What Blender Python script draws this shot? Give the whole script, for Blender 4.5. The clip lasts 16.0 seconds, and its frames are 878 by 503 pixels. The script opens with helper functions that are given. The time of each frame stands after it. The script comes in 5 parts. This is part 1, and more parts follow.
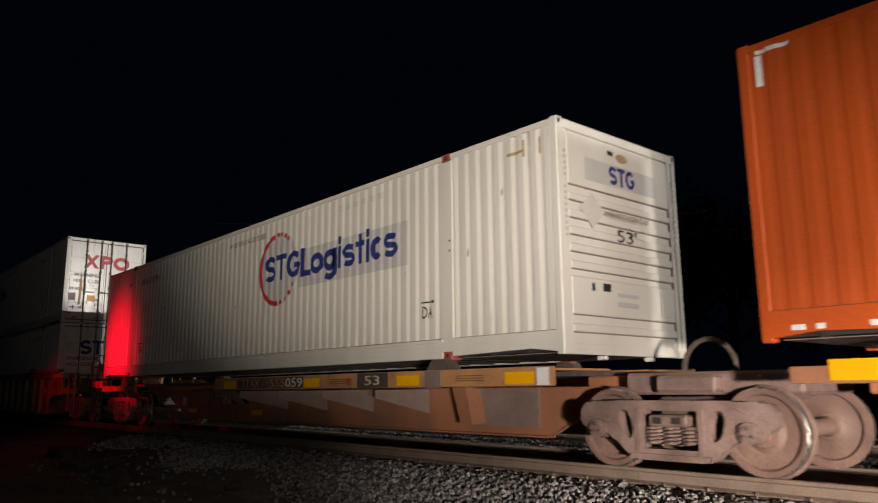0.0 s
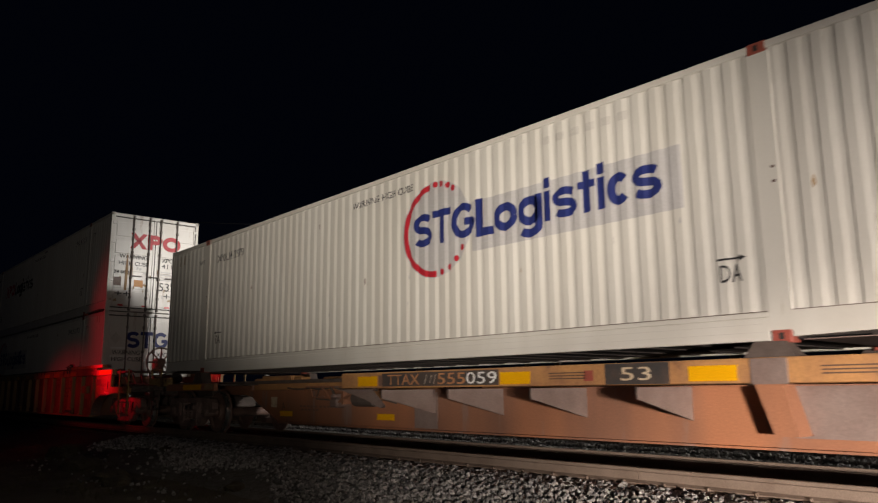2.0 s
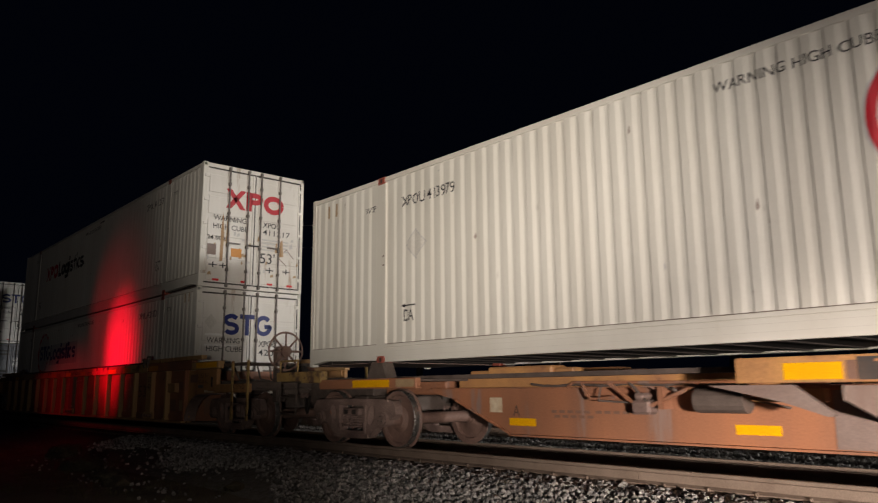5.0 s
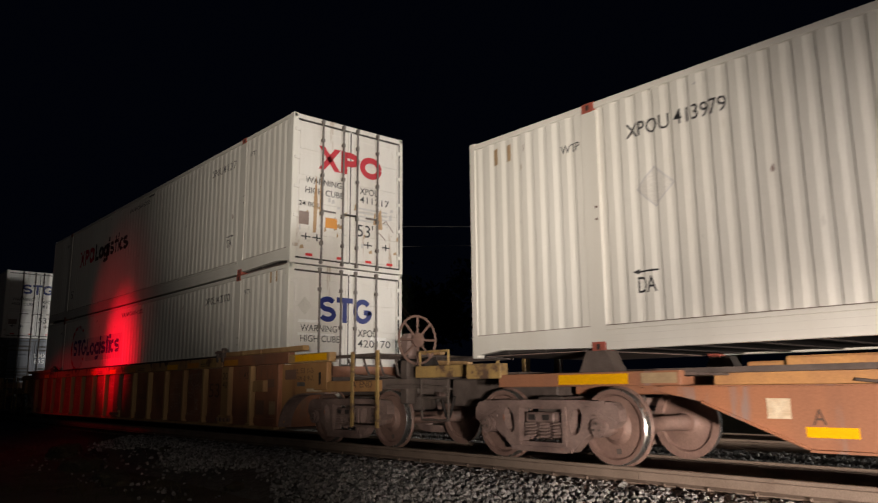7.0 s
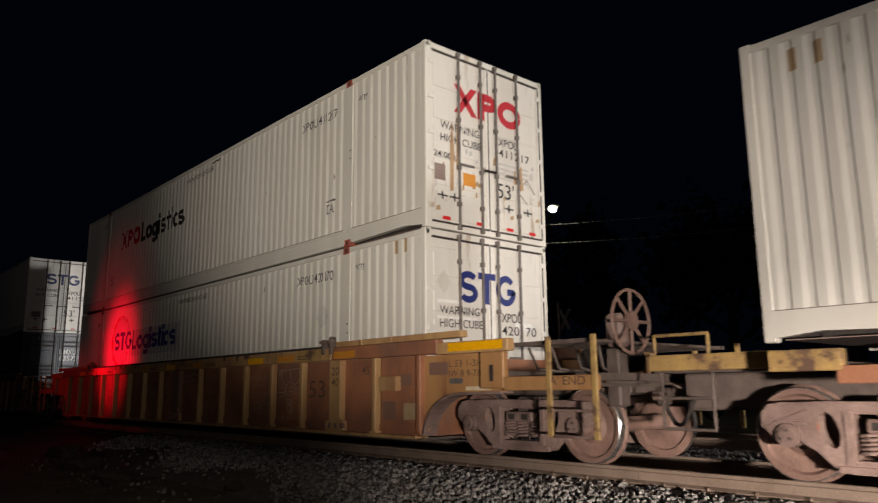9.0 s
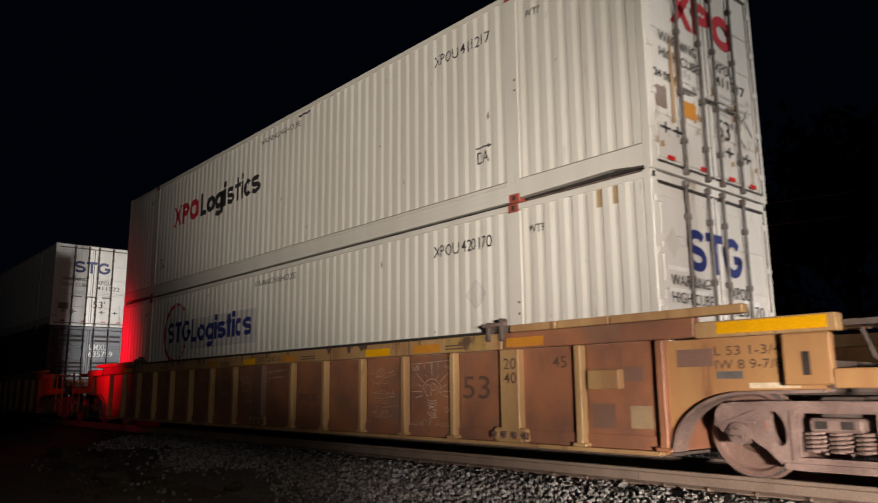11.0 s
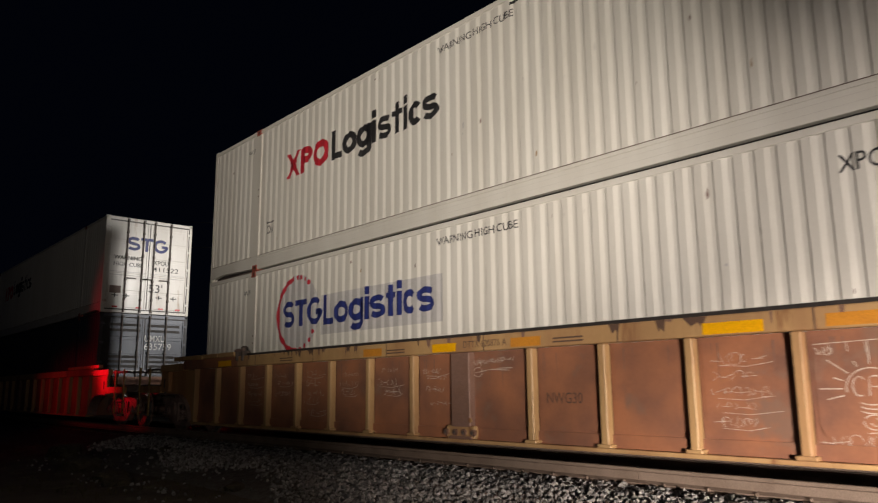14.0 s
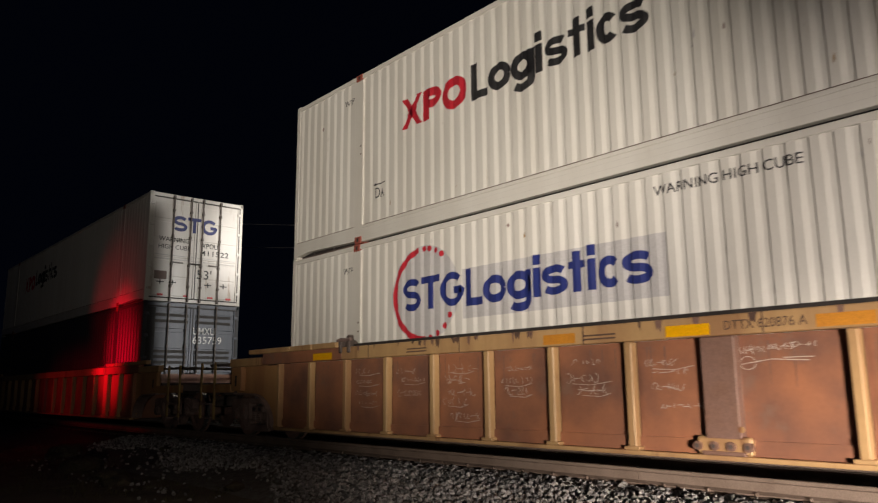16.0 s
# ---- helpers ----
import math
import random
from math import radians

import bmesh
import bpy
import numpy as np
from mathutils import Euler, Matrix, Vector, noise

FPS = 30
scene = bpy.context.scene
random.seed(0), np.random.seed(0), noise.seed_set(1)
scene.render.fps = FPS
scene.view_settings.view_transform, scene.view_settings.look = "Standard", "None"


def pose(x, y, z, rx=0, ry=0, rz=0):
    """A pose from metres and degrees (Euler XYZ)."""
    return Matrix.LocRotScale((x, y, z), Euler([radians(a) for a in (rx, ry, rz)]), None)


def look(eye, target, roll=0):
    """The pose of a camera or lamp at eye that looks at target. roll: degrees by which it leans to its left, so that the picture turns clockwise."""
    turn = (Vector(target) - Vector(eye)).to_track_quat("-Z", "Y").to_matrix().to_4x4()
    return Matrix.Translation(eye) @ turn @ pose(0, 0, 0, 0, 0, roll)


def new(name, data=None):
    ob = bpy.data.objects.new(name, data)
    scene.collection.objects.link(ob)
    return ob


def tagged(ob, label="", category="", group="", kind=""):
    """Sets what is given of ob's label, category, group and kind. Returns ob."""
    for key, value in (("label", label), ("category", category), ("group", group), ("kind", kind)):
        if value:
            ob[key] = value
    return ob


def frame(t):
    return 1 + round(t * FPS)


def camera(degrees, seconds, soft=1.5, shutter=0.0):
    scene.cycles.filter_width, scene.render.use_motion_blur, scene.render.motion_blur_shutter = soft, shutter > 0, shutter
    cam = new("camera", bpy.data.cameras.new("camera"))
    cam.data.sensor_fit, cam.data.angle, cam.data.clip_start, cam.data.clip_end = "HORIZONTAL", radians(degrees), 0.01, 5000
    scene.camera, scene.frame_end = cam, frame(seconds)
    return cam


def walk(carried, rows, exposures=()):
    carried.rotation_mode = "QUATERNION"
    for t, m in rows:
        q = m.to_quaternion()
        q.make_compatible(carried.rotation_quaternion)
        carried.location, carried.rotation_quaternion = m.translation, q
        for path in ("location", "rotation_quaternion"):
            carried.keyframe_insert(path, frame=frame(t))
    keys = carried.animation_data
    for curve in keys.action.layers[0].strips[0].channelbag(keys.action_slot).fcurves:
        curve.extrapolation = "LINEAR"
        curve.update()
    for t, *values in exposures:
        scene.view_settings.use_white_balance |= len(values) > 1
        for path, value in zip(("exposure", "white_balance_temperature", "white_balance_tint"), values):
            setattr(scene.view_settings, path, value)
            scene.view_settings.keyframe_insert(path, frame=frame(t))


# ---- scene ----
# The picture looks left along a freight train that rolls to the right. Rail top is z = 0, x runs along the track.
RAIL_Y = 7.93          # centre line of the near track
EYE_Z = 0.853
cam = camera(61.30, 16.0, soft=1.25, shutter=0.5)
YAW, PITCH, ROLL = radians(48.743), radians(10.575), -0.505
AIM = (-math.sin(YAW) * math.cos(PITCH), math.cos(YAW) * math.cos(PITCH), EYE_Z + math.sin(PITCH))
EYE = look((0, 0, EYE_Z), AIM, ROLL)
walk(cam, [(0.0, EYE), (16.0, EYE)], exposures=[(0.0, 0.0), (16.0, 0.0)])

# ---------------------------------------------------------------- light
world = bpy.data.worlds.new("night")
scene.world = world
world.use_nodes = True
world.node_tree.nodes["Background"].inputs[0].default_value = (0.10, 0.16, 0.42, 1)
world.node_tree.nodes["Background"].inputs[1].default_value = 0.005


def spot(name, eye, target, watts, colour, size, blend, radius):
    d = bpy.data.lights.new(name, "SPOT")
    d.energy, d.color, d.spot_size, d.spot_blend, d.shadow_soft_size = watts, colour, radians(size), blend, radius
    ob = new(name, d)
    ob.matrix_world = look(eye, target)
    return ob


# headlights of the car that waits beside the camera: one sits high, one dips to the track
spot("headlight_beam", (10.3, -7.0, 0.45), (-8.6, 6.6, 4.5), 18600, (1.0, 0.88, 0.765), 22.6, 1.0, 0.25)
spot("headlight_beam", (11.4, -6.3, 0.40), (-2.2, 6.6, 0.35), 15000, (1.0, 0.87, 0.785), 27.5, 1.0, 0.25)
# unseen low beam, added to brighten the track and sills at right
spot("low_fill_beam", (11.0, -6.6, 0.20), (-1.9, 6.6, -0.8), 21500, (1.0, 0.84, 0.74), 17.5, 1.0, 0.25)
spot("headlight_spill", (10.3, -7.0, 0.46), (-15.0, 6.6, 6.5), 2000, (1.0, 0.88, 0.765), 37, 1.0, 0.10)
# street lamps beyond the tracks
spot("street_lamp_beam", (60.0, 29.5, 8.6), (-10.0, 8.2, 3.0), 78000, (1.0, 0.95, 0.89), 14, 0.9, 3.0)
spot("yard_lamp_beam", (-7.0, 11.9, 5.8), (-30.0, 8.4, 4.2), 6300, (1.0, 0.93, 0.86), 21, 1.0, 0.1)
spot("street_lamp_beam", (-25.74, 30.8, 10.35), (-25.7, 30.0, 0.0), 200, (1.0, 0.97, 0.75), 150, 0.6, 0.15)
# red crossing flashers, out of the picture beside the track
main_flash = spot("flasher_beam", (-22.0, 2.6, 1.9), (-20.55, 6.63, 1.95), 1300, (1.0, 0.0, 0.02), 42, 1.0, 0.35)
main_flash.scale = (0.85, 1.15, 1)
spot("flasher_beam", (-22.6, 2.6, 2.4), (-21.2, 6.6, 2.9), 90, (1.0, 0.0, 0.02), 66, 1.0, 0.12)
low_flash = spot("flasher_beam", (-25.0, 2.6, 1.5), (-24.4, 6.4, 1.0), 65, (1.0, 0.0, 0.02), 74, 1.0, 0.12)
low_flash.scale = (1.7, 0.55, 1)


# ---------------------------------------------------------------- materials
def material(name, base, rough=0.6, metal=0.0, second=None, scale=3.0, grain=60.0, amount=0.5, bump=0.1, streak=False,
             island=0.0, fine_dark=0.8, rust=None, rust_at=0.62, rust_scale=2.0, noisy_rough=0.15):
    """Two scales of noise between base and second colour, fine bump, and patches of rust or dirt."""
    m = bpy.data.materials.new(name)
    m.use_nodes = True
    nt, b = m.node_tree, m.node_tree.nodes["Principled BSDF"]
    N, L = nt.nodes.new, nt.links.new
    tc = N("ShaderNodeTexCoord")
    mp = N("ShaderNodeMapping")
    mp.inputs["Scale"].default_value = (1, 1, 0.12) if streak else (1, 1, 1)
    L(tc.outputs["Object"], mp.inputs[0])
    n1, n2 = N("ShaderNodeTexNoise"), N("ShaderNodeTexNoise")
    n1.inputs["Scale"].default_value, n1.inputs["Detail"].default_value = scale, 5
    n2.inputs["Scale"].default_value, n2.inputs["Detail"].default_value = grain, 3
    L(mp.outputs[0], n1.inputs["Vector"]), L(tc.outputs["Object"], n2.inputs["Vector"])
    ramp = N("ShaderNodeMapRange")
    ramp.inputs[1].default_value, ramp.inputs[2].default_value = 0.36, 0.68
    L(n1.outputs["Fac"], ramp.inputs[0])
    mul = N("ShaderNodeMath")
    mul.operation = "MULTIPLY"
    L(ramp.outputs[0], mul.inputs[0])
    mul.inputs[1].default_value = amount
    second = second or [c * 0.6 for c in base]
    mix = N("ShaderNodeMix")
    mix.data_type = "RGBA"
    mix.inputs[6].default_value, mix.inputs[7].default_value = (*base, 1), (*second, 1)
    L(mul.outputs[0], mix.inputs[0])
    out = mix.outputs[2]
    fine = N("ShaderNodeMix")
    fine.data_type, fine.blend_type = "RGBA", "MULTIPLY"
    fr = N("ShaderNodeMapRange")
    fr.inputs[1].default_value, fr.inputs[2].default_value, fr.inputs[3].default_value, fr.inputs[4].default_value = 0.3, 0.7, fine_dark, 2 - fine_dark - 0.06
    L(n2.outputs["Fac"], fr.inputs[0])
    fine.inputs[0].default_value = 0.8
    L(out, fine.inputs[6]), L(fr.outputs[0], fine.inputs[7])
    out = fine.outputs[2]
    if rust:
        n3 = N("ShaderNodeTexNoise")
        n3.inputs["Scale"].default_value, n3.inputs["Detail"].default_value, n3.inputs["Roughness"].default_value = rust_scale, 8, 0.65
        L(mp.outputs[0], n3.inputs["Vector"])
        rr = N("ShaderNodeMapRange")
        rr.inputs[1].default_value, rr.inputs[2].default_value = rust_at, rust_at + 0.09
        L(n3.outputs["Fac"], rr.inputs[0])
        rm = N("ShaderNodeMix")
        rm.data_type = "RGBA"
        L(rr.outputs[0], rm.inputs[0]), L(out, rm.inputs[6])
        rm.inputs[7].default_value = (*rust, 1)
        out = rm.outputs[2]
    if island:
        geo = N("ShaderNodeNewGeometry")
        ir = N("ShaderNodeMapRange")
        ir.inputs[3].default_value, ir.inputs[4].default_value = 1 - island, 1 + island
        L(geo.outputs["Random Per Island"], ir.inputs[0])
        im = N("ShaderNodeMix")
        im.data_type, im.blend_type = "RGBA", "MULTIPLY"
        im.inputs[0].default_value = 1
        L(out, im.inputs[6]), L(ir.outputs[0], im.inputs[7])
        out = im.outputs[2]
    L(out, b.inputs["Base Color"])
    rg = N("ShaderNodeMapRange")
    rg.inputs[3].default_value, rg.inputs[4].default_value = max(0.05, rough - noisy_rough), min(1, rough + noisy_rough)
    L(n1.outputs["Fac"], rg.inputs[0]), L(rg.outputs[0], b.inputs["Roughness"])
    b.inputs["Metallic"].default_value = metal
    if bump:
        bp = N("ShaderNodeBump")
        bp.inputs["Strength"].default_value, bp.inputs["Distance"].default_value = bump, 0.01
        L(n2.outputs["Fac"], bp.inputs["Height"]), L(bp.outputs[0], b.inputs["Normal"])
    return m


def glow(name, colour, strength):
    m = bpy.data.materials.new(name)
    m.use_nodes = True
    b = m.node_tree.nodes["Principled BSDF"]
    b.inputs["Base Color"].default_value = (*colour, 1)
    b.inputs["Emission Color"].default_value = (*colour, 1)
    b.inputs["Emission Strength"].default_value = strength
    return m


WHITE = material("container_white", (0.72, 0.705, 0.645), 0.45, 0, (0.61, 0.585, 0.52), 1.6, 40, 0.8, 0.02, True,
                 fine_dark=0.95, rust=(0.44, 0.39, 0.31), rust_at=0.67, rust_scale=5)
WHITE_DOOR = material("door_white", (0.74, 0.72, 0.68), 0.32, 0, (0.60, 0.57, 0.52), 2.2, 40, 0.8, 0.02, True,
                      fine_dark=0.94, rust=(0.36, 0.27, 0.19), rust_at=0.60, rust_scale=3.5)
ORANGE = material("container_orange", (0.58, 0.095, 0.010), 0.62, 0, (0.46, 0.070, 0.009), 1.5, 60, 0.7, 0.03, True,
                  rust=(0.25, 0.08, 0.03), rust_at=0.69, rust_scale=4)
DARK_BOX = material("container_dark", (0.035, 0.04, 0.05), 0.5, 0, (0.06, 0.06, 0.06), 2, 60, 0.7, 0.05, True)
GREY_DOOR = material("door_steel_blue", (0.055, 0.065, 0.085), 0.4, 0.2, (0.12, 0.13, 0.15), 2.5, 60, 0.8, 0.05, True)
ROD = material("lock_rod_steel", (0.19, 0.175, 0.165), 0.55, 0.2, (0.12, 0.095, 0.08), 8, 60, 0.9, 0.08)
STEEL = material("galvanised_steel", (0.45, 0.44, 0.42), 0.42, 0.7, (0.28, 0.24, 0.20), 6, 90, 0.8, 0.08)
CASTING_RED = material("casting_red", (0.36, 0.085, 0.06), 0.6, 0, (0.28, 0.08, 0.05), 8, 80, 0.8, 0.1)
BROWN = material("well_brown", (0.37, 0.155, 0.078), 0.55, 0, (0.18, 0.088, 0.06), 1.5, 30, 1.0, 0.05, False,
                 fine_dark=0.92, rust=(0.22, 0.125, 0.085), rust_at=0.57, rust_scale=1.6)
RIB = material("well_yellow_paint", (0.51, 0.325, 0.145), 0.55, 0, (0.34, 0.185, 0.085), 2.2, 18, 0.9, 0.03, True, fine_dark=0.93,
               rust=(0.20, 0.08, 0.035), rust_at=0.60, rust_scale=5)
SPINE = material("spine_rust_paint", (0.40, 0.17, 0.085), 0.6, 0, (0.22, 0.11, 0.07), 1.0, 50, 0.95, 0.1, True,
                 rust=(0.28, 0.20, 0.17), rust_at=0.58, rust_scale=2)
SPINE_BEAM = material("spine_beam_paint", (0.52, 0.27, 0.10), 0.58, 0, (0.33, 0.16, 0.08), 2.0, 50, 0.9, 0.1,
                      rust=(0.20, 0.10, 0.06), rust_at=0.61, rust_scale=4)
TRUCK = material("cast_truck_steel", (0.29, 0.203, 0.173), 0.66, 0.0, (0.15, 0.10, 0.085), 3, 40, 0.95, 0.2, rust=(0.30, 0.12, 0.07), rust_at=0.63, rust_scale=5)
WHEEL = material("wheel_rust", (0.24, 0.15, 0.118), 0.62, 0.0, (0.15, 0.09, 0.072), 3, 40, 0.95, 0.12)
RIM = material("polished_tread", (0.62, 0.60, 0.57), 0.28, 0.9, (0.45, 0.43, 0.40), 9, 60, 0.6, 0.05)
BLACK = material("greasy_black", (0.025, 0.022, 0.020), 0.6, 0, (0.05, 0.04, 0.035), 6, 60, 0.7, 0.2)
DARKSTEEL = material("dirty_steel", (0.13, 0.10, 0.085), 0.7, 0.1, (0.08, 0.06, 0.05), 5, 60, 0.9, 0.25)
RAIL = material("rail_rust", (0.23, 0.175, 0.135), 0.7, 0.1, (0.16, 0.115, 0.085), 3, 80, 0.8, 0.2)
RAILTOP = material("rail_head", (0.36, 0.34, 0.32), 0.35, 0.9, (0.25, 0.23, 0.21), 4, 60, 0.6, 0.05)
TIE = material("tie_wood", (0.09, 0.065, 0.05), 0.85, 0, (0.05, 0.04, 0.032), 4, 40, 0.9, 0.5)
STONE = material("ballast_stone", (0.40, 0.385, 0.37), 0.7, 0, (0.20, 0.185, 0.17), 30, 160, 0.9, 0.3, island=0.62)
GRIT = material("ballast_bed", (0.13, 0.12, 0.11), 0.9, 0, (0.07, 0.06, 0.05), 12, 90, 0.9, 0.8)
DIRT = material("dirt", (0.085, 0.065, 0.042), 0.95, 0, (0.045, 0.036, 0.024), 1.6, 40, 0.9, 0.9, rust=(0.13, 0.115, 0.07), rust_at=0.56, rust_scale=3)
GRASS = material("dry_grass", (0.11, 0.105, 0.05), 0.85, 0, (0.07, 0.06, 0.03), 8, 60, 0.8, 0.1, island=0.4)
YELLOW = material("reflector_yellow", (0.90, 0.45, 0.004), 0.35, 0, (0.78, 0.38, 0.004), 4, 90, 0.5, 0.03)
ORANGE_TAPE = material("label_orange", (0.62, 0.26, 0.03), 0.45, 0, (0.5, 0.2, 0.03), 6, 90, 0.6, 0.03)
REFL_WHITE = material("reflector_white", (0.85, 0.85, 0.83), 0.35, 0, (0.7, 0.68, 0.64), 6, 90, 0.5, 0.02)
REFL_RED = material("reflector_red", (0.6, 0.02, 0.02), 0.35, 0, (0.5, 0.02, 0.02), 6, 90, 0.5, 0.02)
NAVY = material("paint_navy", (0.018, 0.03, 0.16), 0.5, 0, (0.03, 0.04, 0.17), 5, 90, 0.6, 0.03)
CRIMSON = material("paint_crimson", (0.50, 0.02, 0.035), 0.5, 0, (0.40, 0.03, 0.04), 5, 90, 0.6, 0.03)
INK = material("paint_black", (0.02, 0.02, 0.022), 0.5, 0, (0.04, 0.04, 0.04), 5, 90, 0.6, 0.03)
PATCH = material("decal_grey", (0.52, 0.51, 0.50), 0.45, 0, (0.46, 0.45, 0.44), 3, 90, 0.6, 0.03)
FADED = material("decal_pale", (0.62, 0.60, 0.55), 0.5, 0, (0.55, 0.53, 0.48), 3, 90, 0.6, 0.03)
CHALK = material("chalk", (0.62, 0.54, 0.46), 0.9, 0, (0.42, 0.30, 0.22), 20, 90, 0.8, 0.05)
LETTER = material("paint_cream", (0.72, 0.62, 0.45), 0.55, 0, (0.55, 0.40, 0.25), 8, 90, 0.9, 0.05)
BROWNMARK = material("paint_dark_brown", (0.10, 0.06, 0.045), 0.6, 0, (0.14, 0.08, 0.05), 8, 90, 0.9, 0.05)
RUSTRUN = material("rust_run", (0.36, 0.21, 0.10), 0.7, 0, (0.50, 0.38, 0.24), 9, 60, 0.9, 0.1, True)
PANEL_DARK = material("panel_charcoal", (0.055, 0.05, 0.048), 0.6, 0, (0.10, 0.07, 0.055), 5, 70, 0.9, 0.05)
STENCIL = material("stencil_orange", (0.56, 0.27, 0.12), 0.6, 0, (0.42, 0.18, 0.08), 9, 80, 0.9, 0.05)
DIRTY_YELLOW = material("worn_yellow_paint", (0.44, 0.29, 0.10), 0.65, 0, (0.26, 0.16, 0.07), 5, 50, 0.95, 0.15, rust=(0.12, 0.07, 0.045), rust_at=0.53, rust_scale=5)
TAN = material("tape_tan", (0.42, 0.30, 0.17), 0.6, 0, (0.34, 0.23, 0.13), 8, 90, 0.8, 0.05)
PRIMER = material("brown_primer", (0.20, 0.11, 0.075), 0.65, 0, (0.22, 0.13, 0.10), 4, 60, 0.8, 0.1)
WELL_TAN = material("well_tan_paint", (0.47, 0.265, 0.105), 0.55, 0, (0.34, 0.16, 0.07), 2.0, 18, 0.9, 0.03, True, fine_dark=0.93,
                    rust=(0.20, 0.09, 0.045), rust_at=0.60, rust_scale=4)
GREYPAINT = material("grey_primer", (0.25, 0.19, 0.165), 0.6, 0, (0.19, 0.13, 0.11), 3, 60, 0.8, 0.1)
WOOD = material("pole_wood", (0.16, 0.11, 0.07), 0.85, 0, (0.10, 0.07, 0.05), 3, 60, 0.9, 0.4, True)
LEAF = material("night_leaves", (0.04, 0.06, 0.025), 0.7, 0, (0.03, 0.045, 0.02), 4, 40, 0.8, 0.1, island=0.4)
LAMP_GLOW = glow("lamp_glow", (1.0, 0.97, 0.72), 60)
RED_GLOW = glow("red_glow", (1.0, 0.01, 0.02), 8)


# ---------------------------------------------------------------- mesh helpers
def part(name, bm, mat, parent=None, label="", smooth=False):
    me = bpy.data.meshes.new(name)
    bm.normal_update()
    bm.to_mesh(me)
    bm.free()
    for m in (mat if isinstance(mat, (list, tuple)) else [mat]):
        me.materials.append(m)
    if smooth:
        for p in me.polygons:
            p.use_smooth = True
        me.set_sharp_from_angle(angle=radians(32))
    ob = new(name, me)
    if parent:
        ob.parent = parent
    if label:
        ob["label"] = label
    return ob


def thing(name, label, category, group="", kind=""):
    return tagged(new(name), label, category, group, kind)


def box(bm, x0, x1, y0, y1, z0, z1, bevel=0.0):
    v = [bm.verts.new((x, y, z)) for z in (z0, z1) for y in (y0, y1) for x in (x0, x1)]
    fs = [bm.faces.new([v[i] for i in q]) for q in ((0, 2, 3, 1), (4, 5, 7, 6), (0, 1, 5, 4), (2, 6, 7, 3), (0, 4, 6, 2), (1, 3, 7, 5))]
    if bevel:
        es = list({e for f in fs for e in f.edges})
        bmesh.ops.bevel(bm, geom=es, offset=bevel, segments=1, affect="EDGES")
    return bm


def boxes(*rows, bevel=0.0):
    bm = bmesh.new()
    for r in rows:
        box(bm, *r, bevel=bevel)
    return bm


def prism(bm, outline, y0, y1):
    """An outline of (x, z) pushed from y0 to y1; convex or not."""
    a = [bm.verts.new((x, y0, z)) for x, z in outline]
    b = [bm.verts.new((x, y1, z)) for x, z in outline]
    n = len(outline)
    fs = [bm.faces.new(a), bm.faces.new(b[::-1])]
    for i in range(n):
        fs.append(bm.faces.new((a[i], b[i], b[(i + 1) % n], a[(i + 1) % n])))
    bmesh.ops.recalc_face_normals(bm, faces=fs)
    return bm


def pierced(bm, outline, holes, y0, y1):
    """A plate with holes: its outline and the holes' outlines of (x, z), pushed from y0 to y1."""
    new_faces = []
    for y in (y0, y1):
        es = []
        for loop in [outline] + holes:
            vs = [bm.verts.new((x, y, z)) for x, z in loop]
            es += [bm.edges.new((vs[i], vs[(i + 1) % len(vs)])) for i in range(len(vs))]
        got = bmesh.ops.triangle_fill(bm, edges=es, use_beauty=True)
        new_faces += [g for g in got["geom"] if isinstance(g, bmesh.types.BMFace)]
    for loop in [outline] + holes:
        n = len(loop)
        for i in range(n):
            (xa, za), (xb, zb) = loop[i], loop[(i + 1) % n]
            new_faces.append(bm.faces.new([bm.verts.new(c) for c in ((xa, y0, za), (xb, y0, zb), (xb, y1, zb), (xa, y1, za))]))
    bmesh.ops.remove_doubles(bm, verts=bm.verts[:], dist=0.0005)
    bmesh.ops.recalc_face_normals(bm, faces=bm.faces[:])
    return bm


def rod(bm, p, q, r, n=8, r2=None):
    p, q = Vector(p), Vector(q)
    m = Matrix.Translation((p + q) / 2) @ (q - p).to_track_quat("Z", "Y").to_matrix().to_4x4()
    bmesh.ops.create_cone(bm, cap_ends=True, segments=n, radius1=r, radius2=r if r2 is None else r2, depth=(q - p).length, matrix=m)
    return bm


def rods(*rows, n=8):
    bm = bmesh.new()
    for p, q, r in rows:
        rod(bm, p, q, r, n)
    return bm


def tube(bm, pts, r, n=6):
    for a, b in zip(pts, pts[1:]):
        rod(bm, a, b, r, n)
    return bm


def lathe(bm, profile, n=32, axis="Y", caps=True):
    """A profile of (radius, along) turned round the axis."""
    rings = []
    for r, a in profile:
        ring = []
        for i in range(n):
            t = 2 * math.pi * i / n
            c, s = r * math.cos(t), r * math.sin(t)
            ring.append(bm.verts.new((c, a, s) if axis == "Y" else (c, s, a) if axis == "Z" else (a, c, s)))
        rings.append(ring)
    fs = []
    for A, B in zip(rings, rings[1:]):
        for i in range(n):
            fs.append(bm.faces.new((A[i], A[(i + 1) % n], B[(i + 1) % n], B[i])))
    if caps:
        fs += [bm.faces.new(rings[0]), bm.faces.new(rings[-1])]
    bmesh.ops.recalc_face_normals(bm, faces=fs)
    return bm


# ---------------------------------------------------------------- the containers
HALF_L, HALF_W, TALL, POST = 8.077, 1.2955, 2.89, 6.096
SQUAT = 0.985          # the boxes are a little lower than the nominal height
PITCH_C, DEPTH_C, FOLD_AT = 0.2115, 0.018, 0.85


